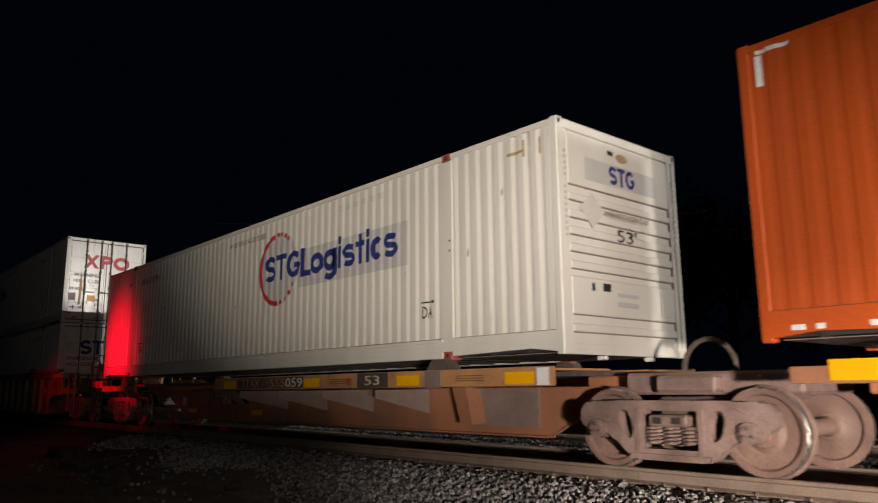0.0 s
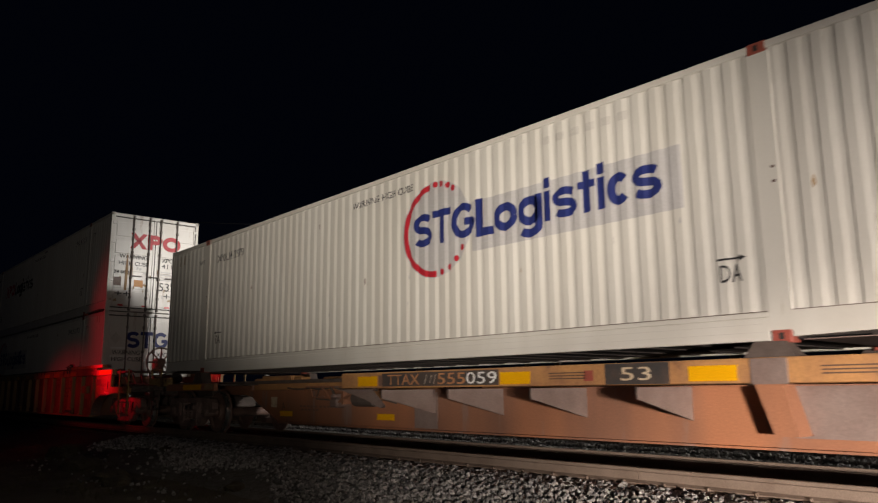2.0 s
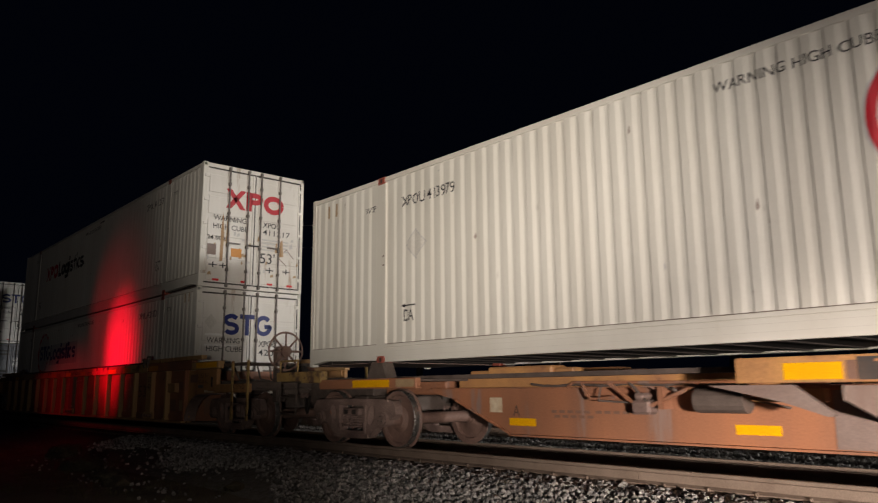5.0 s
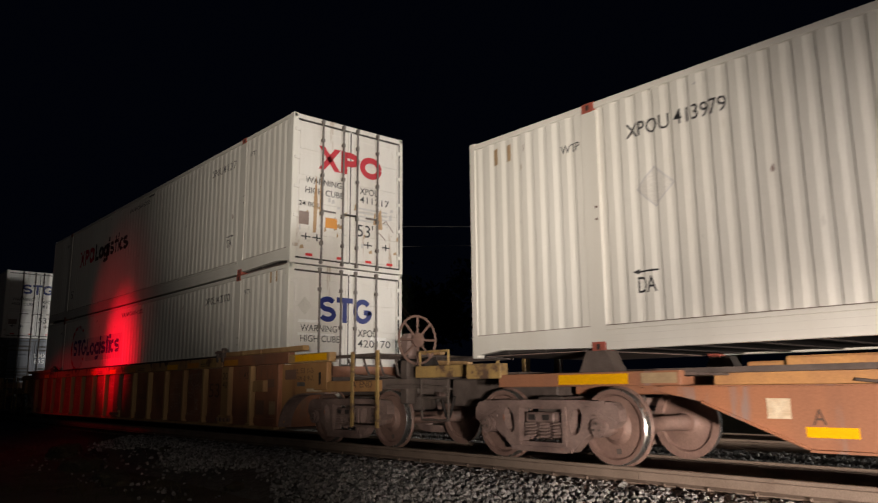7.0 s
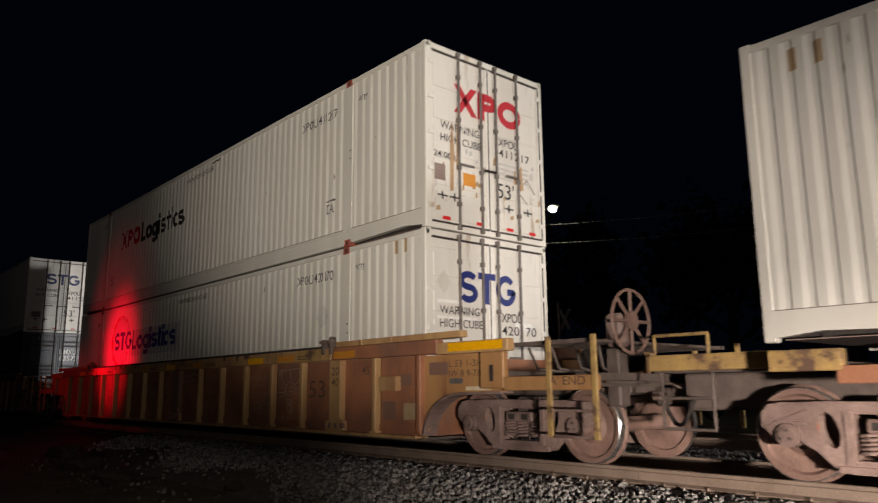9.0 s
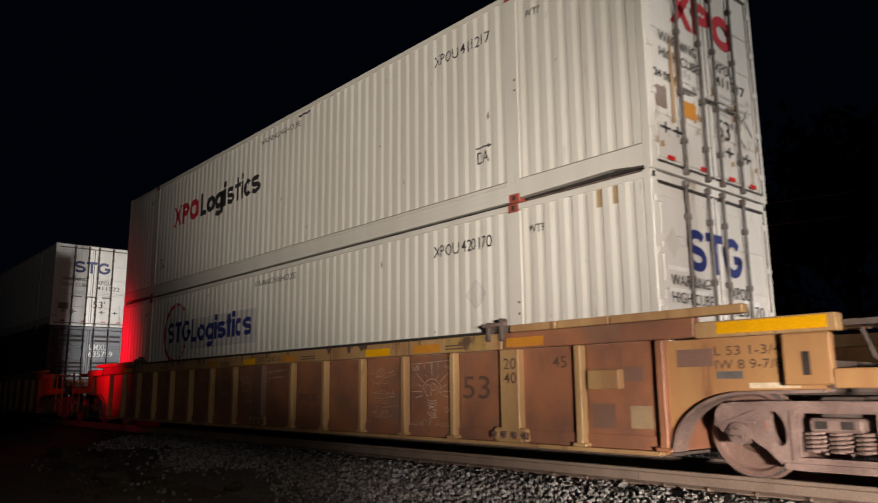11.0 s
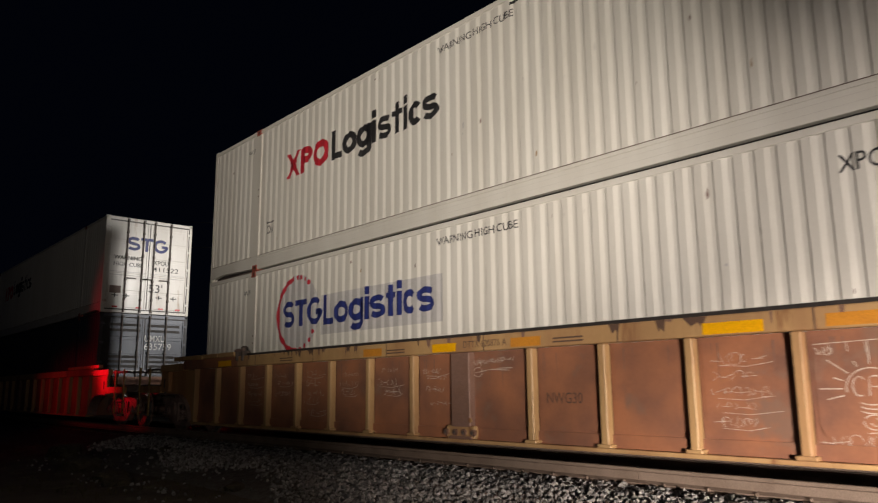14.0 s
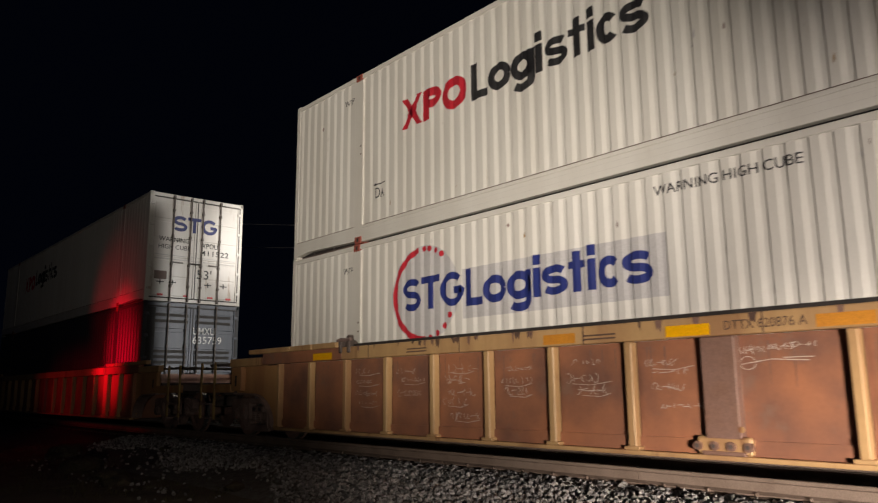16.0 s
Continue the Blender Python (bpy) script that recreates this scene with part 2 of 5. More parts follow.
def fold(x):
    """How deep the corrugated side lies at x behind its outer face."""
    u = (x / PITCH_C + FOLD_AT) % 1.0
    if u < 0.42:
        return 0.0
    if u < 0.68:
        return DEPTH_C * (u - 0.42) / 0.26
    if u < 0.90:
        return DEPTH_C
    return DEPTH_C * (1.0 - u) / 0.10


def kinks(a, b):
    out = []
    for k in range(int(a / PITCH_C) - 2, int(b / PITCH_C) + 3):
        for u in (0.0, 0.42, 0.68, 0.90):
            x = (k + u - FOLD_AT) * PITCH_C
            if a < x < b:
                out.append(x)
    return out


def corrugated(a, b, z0, z1, side, k=1.0):
    """A folded sheet from x = a to b; side -1 faces the camera."""
    bm = bmesh.new()
    xs = [a] + kinks(a, b) + [b]
    y = lambda x, t: side * (HALF_W - 0.012 - k * fold(x) - t)
    cols = [[bm.verts.new((x, y(x, t), z)) for t, z in ((0, z0), (0, z1), (0.004, z1), (0.004, z0))] for x in xs]
    fs = []
    for A, B in zip(cols, cols[1:]):
        for i in range(4):
            j = (i + 1) % 4
            fs.append(bm.faces.new((A[i], B[i], B[j], A[j])))
    bmesh.ops.recalc_face_normals(bm, faces=fs)
    return bm


def flat_text(text, size):
    """The mesh of a line of text, lying in x and z, with its width."""
    c = bpy.data.curves.new("letters", "FONT")
    c.body, c.size, c.resolution_u, c.offset = text, size / 0.69, 3, 0.004 * size
    ob = bpy.data.objects.new("letters", c)
    scene.collection.objects.link(ob)
    bpy.context.view_layer.update()
    me = bpy.data.meshes.new_from_object(ob.evaluated_get(bpy.context.evaluated_depsgraph_get()))
    bpy.data.objects.remove(ob)
    bm = bmesh.new()
    bm.from_mesh(me)
    bpy.data.meshes.remove(me)
    for v in bm.verts:
        v.co = (v.co.x, 0, v.co.y)
    if bm.verts:
        x0 = min(v.co.x for v in bm.verts)
        for v in bm.verts:
            v.co.x -= x0
    return bm, max([v.co.x for v in bm.verts] or [1])


def lay_on_side(bm, x, z, width=None, old=None, folded=True, lift=0.004, y=None):
    """Puts a flat mesh on the side that faces the camera, following its folds."""
    k = width / old if width else 1.0
    for v in bm.verts:
        v.co = (x + v.co.x * k, 0, z + v.co.z)
    if folded:
        lo, hi = min(v.co.x for v in bm.verts), max(v.co.x for v in bm.verts)
        for c in kinks(lo, hi):
            bmesh.ops.bisect_plane(bm, geom=bm.verts[:] + bm.edges[:] + bm.faces[:], plane_co=(c, 0, 0), plane_no=(1, 0, 0))
    for v in bm.verts:
        v.co.y = (-(HALF_W - 0.012 - fold(v.co.x)) - lift) if folded else y
    return bm


def side_text(parent, text, x, z, size, mat, width=None, name="lettering", lift=0.004):
    bm, w = flat_text(text, size)
    part(name, lay_on_side(bm, x, z, width, w, lift=lift), mat, parent)


def side_shape(parent, name, outlines, mat, lift=0.004, label=""):
    """Plain painted shapes on the folded side, each an outline of (x, z) or a list of outlines that touch."""
    for o in outlines:
        bm = bmesh.new()
        for q in (o if isinstance(o[0], list) else [o]):
            bm.faces.new([bm.verts.new((x, 0, z)) for x, z in q])
        bmesh.ops.remove_doubles(bm, verts=bm.verts[:], dist=0.0002)
        part(name, lay_on_side(bm, 0, 0, lift=lift), mat, parent, label)


def ring_pieces(cx, cz, r, w, a0, a1, n, sx=1.0):
    out = []
    for i in range(n):
        t, u = radians(a0 + (a1 - a0) * i / n), radians(a0 + (a1 - a0) * (i + 1) / n)
        out.append([(cx + sx * (r - w) * math.cos(t), cz + (r - w) * math.sin(t)), (cx + sx * r * math.cos(t), cz + r * math.sin(t)),
                    (cx + sx * r * math.cos(u), cz + r * math.sin(u)), (cx + sx * (r - w) * math.cos(u), cz + (r - w) * math.sin(u))])
    return out


def rect(x0, x1, z0, z1):
    return [(x0, z0), (x1, z0), (x1, z1), (x0, z1)]


def stroke(points, w):
    """A bent band of width w along a line of (x, z), as quads that share their edges."""
    sides = []
    for i, (x, z) in enumerate(points):
        (xa, za), (xb, zb) = points[max(i - 1, 0)], points[min(i + 1, len(points) - 1)]
        d = math.hypot(xb - xa, zb - za) or 1
        nx, nz = -(zb - za) / d * w / 2, (xb - xa) / d * w / 2
        sides.append(((x + nx, z + nz), (x - nx, z - nz)))
    return [[p[0], q[0], q[1], p[1]] for p, q in zip(sides, sides[1:])]


def bow(cx, cz, rx, rz, a0, a1, n=12):
    return [(cx + rx * math.cos(radians(a0 + (a1 - a0) * i / n)), cz + rz * math.sin(radians(a0 + (a1 - a0) * i / n))) for i in range(n + 1)]


def mark_shapes(pattern, x, z, h, width):
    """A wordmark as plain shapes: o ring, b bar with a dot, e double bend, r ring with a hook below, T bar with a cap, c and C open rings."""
    units = {"o": 1.08, "O": 1.25, "b": 0.40, "l": 0.5, "e": 1.0, "E": 1.05, "r": 1.05, "T": 1.0, "X": 1.15, " ": 0.3, "L": 0.85, "P": 1.0, "t": 0.66, "c": 0.82, "C": 1.22}
    total = sum(units[c] for c in pattern)
    k, out, low = width / total, [], h * 0.72
    for c in pattern:
        w = units[c] * k
        a, b = x + 0.012 * w, x + 0.988 * w
        t, got = h * {"X": 0.27, "P": 0.27, "O": 0.27, "e": 0.185, "c": 0.20}.get(c, 0.21), []
        m = (a + b) / 2
        hh = h if c in "OECTXLPl" else low
        rx, rz = (b - a - t) / 2, (hh - t) / 2
        if c in "oO":
            got = stroke(bow(m, z + hh / 2, rx, rz, 0, 360, 28), t)
        elif c == "l":
            got = [rect(a, b, z, z + h)]
        elif c == "b":
            out.append([rect(m - t / 2, m + t / 2, z + low + 0.07 * h, z + h + 0.04 * h)])
            got = [rect(m - t / 2, m + t / 2, z, z + low)]
        elif c == "t":
            p, q, zt = m - t / 2, m + t / 2, z + low
            got = [rect(p, q, z, zt - 0.17 * h), rect(p, q, zt - 0.17 * h, zt), rect(p, q, zt, z + 0.95 * h),
                   rect(a, p, zt - 0.17 * h, zt), rect(q, b, zt - 0.17 * h, zt)]
        elif c == "c":
            got = stroke(bow(m, z + hh / 2, rx, rz, 42, 318, 20), t)
        elif c == "C":
            got = stroke(bow(m, z + hh / 2, rx, rz, 42, 358, 26) + [(m + rx, z + 0.46 * hh), (m + 0.05 * w, z + 0.46 * hh)], t)
        elif c in "eE":
            q = (hh - t) / 4
            got = stroke(bow(m, z + hh - t / 2 - q, rx, q, 28, 265, 14) + bow(m, z + t / 2 + q, rx, q, 85, -152, 14), t)
        elif c == "r":
            got = stroke(bow(m, z + hh / 2, rx, rz, 0, 360, 26), t)
            got += stroke([(b - t / 2, z + hh), (b - t / 2, z)] + bow(m, z - 0.04 * h, rx, 0.15 * h, 0, -150, 10), t)
        elif c == "T":
            p, q = m - t / 2, m + t / 2
            got = [rect(a, p, z + h - t, z + h), rect(p, q, z + h - t, z + h), rect(q, b, z + h - t, z + h), rect(p, q, z, z + h - t)]
        elif c == "L":
            got = [rect(a, a + t * 1.1, z + t, z + h), rect(a, a + t * 1.1, z, z + t), rect(a + t * 1.1, b, z, z + t)]
        elif c == "X":
            d = 0.27 * w
            got = [[(a, z), (a + d, z), (b, z + h), (b - d, z + h)], [(b - d, z), (b, z), (a + d, z + h), (a, z + h)]]
        elif c == "P":
            got = [rect(a, a + t * 1.15, z, z + h)] + stroke([(a + t, z + h - t / 2)] + bow(m, z + 0.68 * h, rx, 0.32 * h - t / 2, 90, -90, 14) + [(a + t, z + 0.36 * h + t / 2)], t)
        if got:
            out.append(got)
        x += w
    return out


def container(name, label, paint, x_front, z_base, k=1.0):
    """A 53-foot high-cube box: frames at the 40-foot points, folded sides, roof, floor."""
    c = thing(name, label, "container", "containers of the train")
    c.location = (x_front - HALF_L, RAIL_Y, z_base)
    c.scale = (1, 1, SQUAT)
    W = HALF_W
    for s in (-1, 1):
        for a, b in ((-HALF_L + 0.10, -POST - 0.11), (-POST + 0.11, POST - 0.11), (POST + 0.11, HALF_L - 0.10)):
            part("side_panel", corrugated(a, b, 0.28, TALL - 0.075, s, k), paint, c)
        lo, hi = (-W, -W + 0.09) if s < 0 else (W - 0.09, W)
        part("top_rail", boxes((-HALF_L, HALF_L, lo + (0.002 if s < 0 else 0), hi - (0 if s < 0 else 0.002), TALL - 0.085, TALL - 0.006), bevel=0.008), paint, c)
        part("bottom_rail", boxes((-POST + 0.1, POST - 0.1, lo, hi, 0.02, 0.235), (-POST + 0.1, POST - 0.1, lo - 0.006 if s < 0 else lo, hi if s < 0 else hi + 0.006, 0.235, 0.285), bevel=0.006), paint, c)
        for z in (0.10, 0.175):
            part("rail_crease", boxes((-POST + 0.16, POST - 0.16, -W - 0.0015 if s < 0 else W - 0.01, -W + 0.01 if s < 0 else W + 0.0015, z, z + 0.004)), FADED, c)
        for a, b in ((-HALF_L + 0.11, -POST - 0.116), (-POST + 0.116, POST - 0.116), (POST + 0.116, HALF_L - 0.11)):
            part("sealant_seam", boxes((a, b, -W - 0.0075 if s < 0 else W - 0.02, -W + 0.02 if s < 0 else W + 0.0075, 0.2855, 0.2915)), BROWNMARK, c)
        for e in (-1, 1):
            bm = bmesh.new()
            prism(bm, [(e * (POST + 0.1), 0.05), (e * (HALF_L - 0.5), 0.085), (e * (HALF_L - 0.03), 0.03), (e * (HALF_L - 0.03), 0.285), (e * (POST + 0.1), 0.285)], lo, hi)
            part("end_rail", bm, paint, c)
            part("corner_post", boxes((e * HALF_L - 0.11 if e > 0 else -HALF_L, e * HALF_L if e > 0 else -HALF_L + 0.11, lo, hi + (0.03 if s < 0 else 0), 0.0, TALL + 0.012), bevel=0.012), paint, c)
            part("lifting_post", boxes((e * POST - 0.115, e * POST + 0.115, lo, hi, 0.1, TALL - 0.1), bevel=0.01), paint, c)
            for z0 in (0.0, TALL - 0.115):
                ca = part("corner_casting", boxes((e * POST - 0.09, e * POST + 0.09, -W - 0.004 if s < 0 else W - 0.16, -W + 0.16 if s < 0 else W + 0.004, z0 - 0.004, z0 + 0.119), bevel=0.01), CASTING_RED, c, "rusty red steel casting")
                if s < 0:
                    part("hole", boxes((e * POST - 0.022, e * POST + 0.022, -W - 0.007, -W - 0.001, z0 + 0.028, z0 + 0.088)), BLACK, ca)
    part("roof", boxes((-HALF_L + 0.02, HALF_L - 0.02, -W + 0.05, W - 0.05, TALL - 0.05, TALL - 0.012)), paint, c)
    part("floor_frame", boxes((-HALF_L + 0.13, HALF_L - 0.13, -W + 0.1, W - 0.1, 0.045, 0.20),
                              *[(x, x + 0.08, -W + 0.085, W - 0.085, 0.03, 0.10) for x in np.arange(-7.6, 7.6, 0.6)]), BLACK, c)
    for e in (-1, 1):
        part("under_plate", boxes((min(e * (POST + 0.15), e * (HALF_L - 0.16)), max(e * (POST + 0.15), e * (HALF_L - 0.16)), -W + 0.092, W - 0.092, 0.020, 0.0285)), GREYPAINT, c)
    part("rear_panel", boxes((-HALF_L + 0.004, -HALF_L + 0.05, -W + 0.09, W - 0.09, 0.08, TALL - 0.03)), paint, c)
    return c


def end_text(parent, text, y, z, size, mat, x=HALF_L + 0.004, width=None, name="lettering"):
    """Text on the end that faces +x; y runs to the right there."""
    bm, w = flat_text(text, size)
    k = width / w if width else 1
    for v in bm.verts:
        v.co = (x, y + v.co.x * k, z + v.co.z)
    part(name, bm, mat, parent)


def end_shape(parent, name, outlines, mat, x=HALF_L + 0.004, label=""):
    for o in outlines:
        bm = bmesh.new()
        for q in (o if isinstance(o[0], list) else [o]):
            bm.faces.new([bm.verts.new((x, y, z)) for y, z in q])
        bmesh.ops.remove_doubles(bm, verts=bm.verts[:], dist=0.0002)
        part(name, bm, mat, parent, label)


def doors(c, paint, bar_paint=ROD):
    """Double doors with four lock rods on the end that faces +x."""
    W = HALF_W
    X = HALF_L
    part("door_sill", boxes((X - 0.12, X - 0.004, -W + 0.085, W - 0.085, 0.004, 0.11), bevel=0.006), paint, c)
    part("door_header", boxes((X - 0.12, X - 0.004, -W + 0.085, W - 0.085, TALL - 0.12, TALL - 0.004), bevel=0.006), paint, c)
    for s in (-1, 1):
        y0, y1 = (-W + 0.09, -0.012) if s < 0 else (0.012, W - 0.09)
        bm = boxes((X - 0.055, X - 0.03, y0, y1, 0.115, TALL - 0.125))
        n = 5
        for a, b in ((y0, y0 + 0.05), (y1 - 0.05, y1)):
            box(bm, X - 0.03, X - 0.004, a, b, 0.115, TALL - 0.125, 0.004)
        d = part("door", bm, paint, c)
        for i in range(n):
            za = 0.16 + i * (TALL - 0.33) / n
            part("pressed_panel", boxes((X - 0.0295, X - 0.012, y0 + 0.07, y1 - 0.07, za, za + (TALL - 0.33) / n - 0.09), bevel=0.008), paint, d)
        part("gasket", boxes((X - 0.03, X - 0.008, y0 - 0.011 if s > 0 else y1, y0 if s > 0 else y1 + 0.011, 0.115, TALL - 0.125)), BLACK, d)
        for y in ((-0.66, -0.19) if s < 0 else (0.14, 0.63)):
            part("lock_rod", rods(((X + 0.030, y, 0.02), (X + 0.030, y, TALL - 0.03), 0.021)), bar_paint, d, "galvanised lock rod")
            for z in (0.06, 0.42, 1.0, 1.75, 2.45, TALL - 0.07):
                part("rod_bracket", boxes((X - 0.012, X + 0.056, y - 0.030, y + 0.030, z - 0.035, z + 0.035), bevel=0.008), bar_paint, d)
            part("door_handle", boxes((X + 0.035, X + 0.055, min(y, y - s * 0.30), max(y, y - s * 0.30), 1.03, 1.065), bevel=0.006), bar_paint, d)
        ye = y0 if s < 0 else y1
        part("gasket", boxes((X - 0.028, X - 0.0022, ye - 0.019, ye + 0.019, 0.115, TALL - 0.125), (X - 0.0285, X - 0.0026, y0, y1, TALL - 0.127, TALL - 0.097), (X - 0.0285, X - 0.0026, y0, y1, 0.088, 0.120)), BLACK, d)
        for i in range(5):
            z = 0.3 + i * 0.56
            part("hinge", boxes((X - 0.03, X + 0.018, ye - 0.05 if s < 0 else ye - 0.06, ye + 0.06 if s < 0 else ye + 0.05, z, z + 0.07), bevel=0.006), paint, d)


def ribbed_end(c, paint):
    """The closed front end with lying ribs."""
    W, X = HALF_W, HALF_L
    part("end_panel", boxes((X - 0.07, X - 0.045, -W + 0.1, W - 0.1, 0.08, TALL - 0.05)), paint, c)
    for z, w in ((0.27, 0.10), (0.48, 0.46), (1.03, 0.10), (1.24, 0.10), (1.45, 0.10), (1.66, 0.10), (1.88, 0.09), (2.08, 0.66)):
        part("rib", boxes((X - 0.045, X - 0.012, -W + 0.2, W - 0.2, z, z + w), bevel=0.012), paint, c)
        # thin grey strip along the rib's lower edge
        part("rib_edge_strip", boxes((X - 0.0445, X - 0.016, -W + 0.21, W - 0.21, z - 0.012, z + 0.001)), GREYPAINT, c)
    part("end_header", boxes((X - 0.1, X - 0.004, -W + 0.085, W - 0.085, TALL - 0.12, TALL - 0.004), bevel=0.006), paint, c)
    part("end_sill", boxes((X - 0.1, X - 0.004, -W + 0.085, W - 0.085, 0.004, 0.13), bevel=0.006), paint, c)
    for s in (-1, 1):
        y = s * (W - 0.155)
        part("post_flange", boxes((X - 0.05, X - 0.008, y - 0.045, y + 0.045, 0.1, TALL - 0.12), bevel=0.008), paint, c)


def scuffs(c, seed, count):
    """Small scrapes and rust spots on the side that faces the camera."""
    rng = random.Random(seed)
    for i in range(count):
        x, z = rng.uniform(-7.6, 7.6), rng.uniform(0.4, 2.7)
        if min(abs(x - POST), abs(x + POST)) < 0.3:
            continue
        w, h = rng.uniform(0.008, 0.03), rng.uniform(0.02, 0.14)
        side_shape(c, "scuff", [[(x, z), (x + w, z + 0.3 * h), (x + 0.6 * w, z + h), (x - 0.3 * w, z + 0.5 * h)]], rng.choice((TAN, FADED, PATCH, GREYPAINT, FADED)), 0.002)
    for e in (-1, 1):
        for z in (1.62, 1.48):
            car_shape(c, "bolt_hole", [rect(e * POST + 0.04, e * POST + 0.075, z, z + 0.025)], BROWNMARK, -HALF_W - 0.001)


MOVING = []        # (thing, its place at the start)
WHEELSETS = []     # (wheelset, its place in its car)


def rolling(ob):
    MOVING.append((ob, tuple(ob.location)))
    return ob


def round_mark(c, x, z, w):
    """The painted round badge: a ring open to one side that ends in dots."""
    side_shape(c, "badge_ground", [[(x + 0.72 * math.cos(t * math.pi / 14), z + 0.70 * math.sin(t * math.pi / 14)) for t in range(28)]], PATCH, 0.0025)
    side_shape(c, "badge_ring", [ring_pieces(x, z, 0.69, w, 99, 272, 26)], CRIMSON)
    dots = []
    for a in (89, 78, 66, 54, 283, 297, 312, 328):
        p, q = x + 0.65 * math.cos(radians(a)), z + 0.65 * math.sin(radians(a))
        dots.append([(p + 0.045 * math.cos(t * math.pi / 4), q + 0.045 * math.sin(t * math.pi / 4)) for t in range(8)])
    side_shape(c, "badge_dot", dots, CRIMSON)


def outline_diamond(c, x, z, r):
    """What is left of a diamond placard: its pale outline."""
    q = [(x, z + r), (x + r, z), (x, z - r), (x - r, z)]
    p = [(x, z + r * 0.9), (x + r * 0.9, z), (x, z - r * 0.9), (x - r * 0.9, z)]
    side_shape(c, "faded_diamond", [p], FADED, 0.003)
    side_shape(c, "diamond_edge", [[[q[i], q[(i + 1) % 4], p[(i + 1) % 4], p[i]] for i in range(4)]], PATCH, 0.0035)


def arrow_mark(c, x, z, back=False):
    """Two letters under an arrow that points along the train, or back."""
    side_text(c, "DA", x, z, 0.17, INK, 0.22)
    side_shape(c, "arrow", [[rect(x + 0.02, x + 0.25, z + 0.215, z + 0.235), [(x + 0.02, z + 0.255), (x - 0.05, z + 0.225), (x + 0.02, z + 0.195)]] if back else
                            [rect(x - 0.02, x + 0.20, z + 0.215, z + 0.235), [(x + 0.20, z + 0.195), (x + 0.27, z + 0.225), (x + 0.20, z + 0.255)]]], INK)


def container_a():
    c = rolling(container("container", "white corrugated high-cube container with navy wordmark on a spine car", WHITE, -5.42, 1.240))
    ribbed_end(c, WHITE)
    o = 5.42 + HALF_L      # train x to local x
    scuffs(c, 1, 34)
    round_mark(c, -12.10 + o, 1.855, 0.085)
    side_shape(c, "wordmark_ground", [rect(-11.35 + o, -8.27 + o, 1.42, 2.10)], PATCH, 0.0025)
    side_shape(c, "wordmark", mark_shapes("ETC", -12.57 + o, 1.63, 0.49, 1.29) + mark_shapes("Lorbetbce", -11.28 + o, 1.60, 0.52, 2.79), NAVY, label="navy painted wordmark shape")
    side_text(c, "WARNING HIGH CUBE", -14.12 + o, 2.52, 0.105, INK, 1.54)
    side_text(c, "XPOU 413979", -19.10 + o, 2.32, 0.16, INK, 1.15)
    side_text(c, "WTP", -20.01 + o, 2.37, 0.10, INK, 0.27)
    arrow_mark(c, -19.06 + o, 0.60, True)
    arrow_mark(c, -7.94 + o, 0.60)
    side_shape(c, "tape_mark", [rect(-6.25 + o, -5.98 + o, 2.56, 2.60), rect(-5.98 + o, -5.95 + o, 2.50, 2.72), rect(-5.72 + o, -5.69 + o, 2.48, 2.70)], TAN, 0.003)
    side_shape(c, "faded_bar", [rect(-10.1 + o + 0.22 * k, -9.98 + o + 0.22 * k, 2.56, 2.66) for k in range(6)], FADED, 0.003)
    outline_diamond(c, -18.79 + o, 1.72, 0.23)
    for x in (-21.13, -20.90):
        side_shape(c, "rust_tab", [rect(x + o, x + o + 0.08, 2.50, 2.72)], TAN, 0.003)
    # the closed end
    end_shape(c, "wordmark_ground", [rect(-0.76, 0.78, 2.18, 2.48)], PATCH, HALF_L - 0.011)
    end_shape(c, "wordmark", mark_shapes("ETC", -0.27, 2.21, 0.25, 0.57), NAVY, HALF_L - 0.009)
    end_text(c, "WARNING HIGH CUBE", -0.42, 1.77, 0.07, GREYPAINT, HALF_L - 0.009, 1.0)
    end_text(c, "53'", -0.15, 1.46, 0.16, INK, HALF_L - 0.007, 0.42)
    end_shape(c, "faded_diamond", [[(-0.65, 1.56), (-0.40, 1.80), (-0.65, 2.03), (-0.90, 1.80)]], FADED, HALF_L - 0.005)
    end_shape(c, "data_bar", [rect(-0.72, -0.66, 0.78, 0.88), rect(-0.50, -0.34, 0.79, 0.89)], INK, HALF_L - 0.011)
    end_shape(c, "data_bar", [rect(-0.21, 0.24, 0.74, 0.79), rect(-0.22, 0.23, 0.61, 0.68)], PATCH, HALF_L - 0.011)
    end_shape(c, "data_bar", [rect(-0.28, -0.16, 2.60, 2.66)], INK, HALF_L - 0.011)
    end_shape(c, "faded_oval", [[(0.02 + 0.13 * math.cos(t * 0.449), 2.60 + 0.06 * math.sin(t * 0.449)) for t in range(14)]], TAN, HALF_L - 0.0105)
    part("latch_cover", boxes((HALF_L - 0.012, HALF_L + 0.004, 0.75, 0.95, 0.54, 0.86), bevel=0.006), WHITE, c)
    for s in (-1, 1):
        for z0, n in ((2.15, 5), (1.40, 9)):
            end_shape(c, "code_bar", [rect(s * 1.17 - 0.025, s * 1.17 + 0.025, z0 + 0.075 * i, z0 + 0.075 * i + 0.04) for i in range(n)], PATCH, HALF_L + 0.003)
    for y in (-0.45, 0.55):
        part("locking_foot", boxes((HALF_L - 0.16, HALF_L - 0.05, y - 0.04, y + 0.04, -0.05, 0.003), bevel=0.008), REFL_WHITE, c)


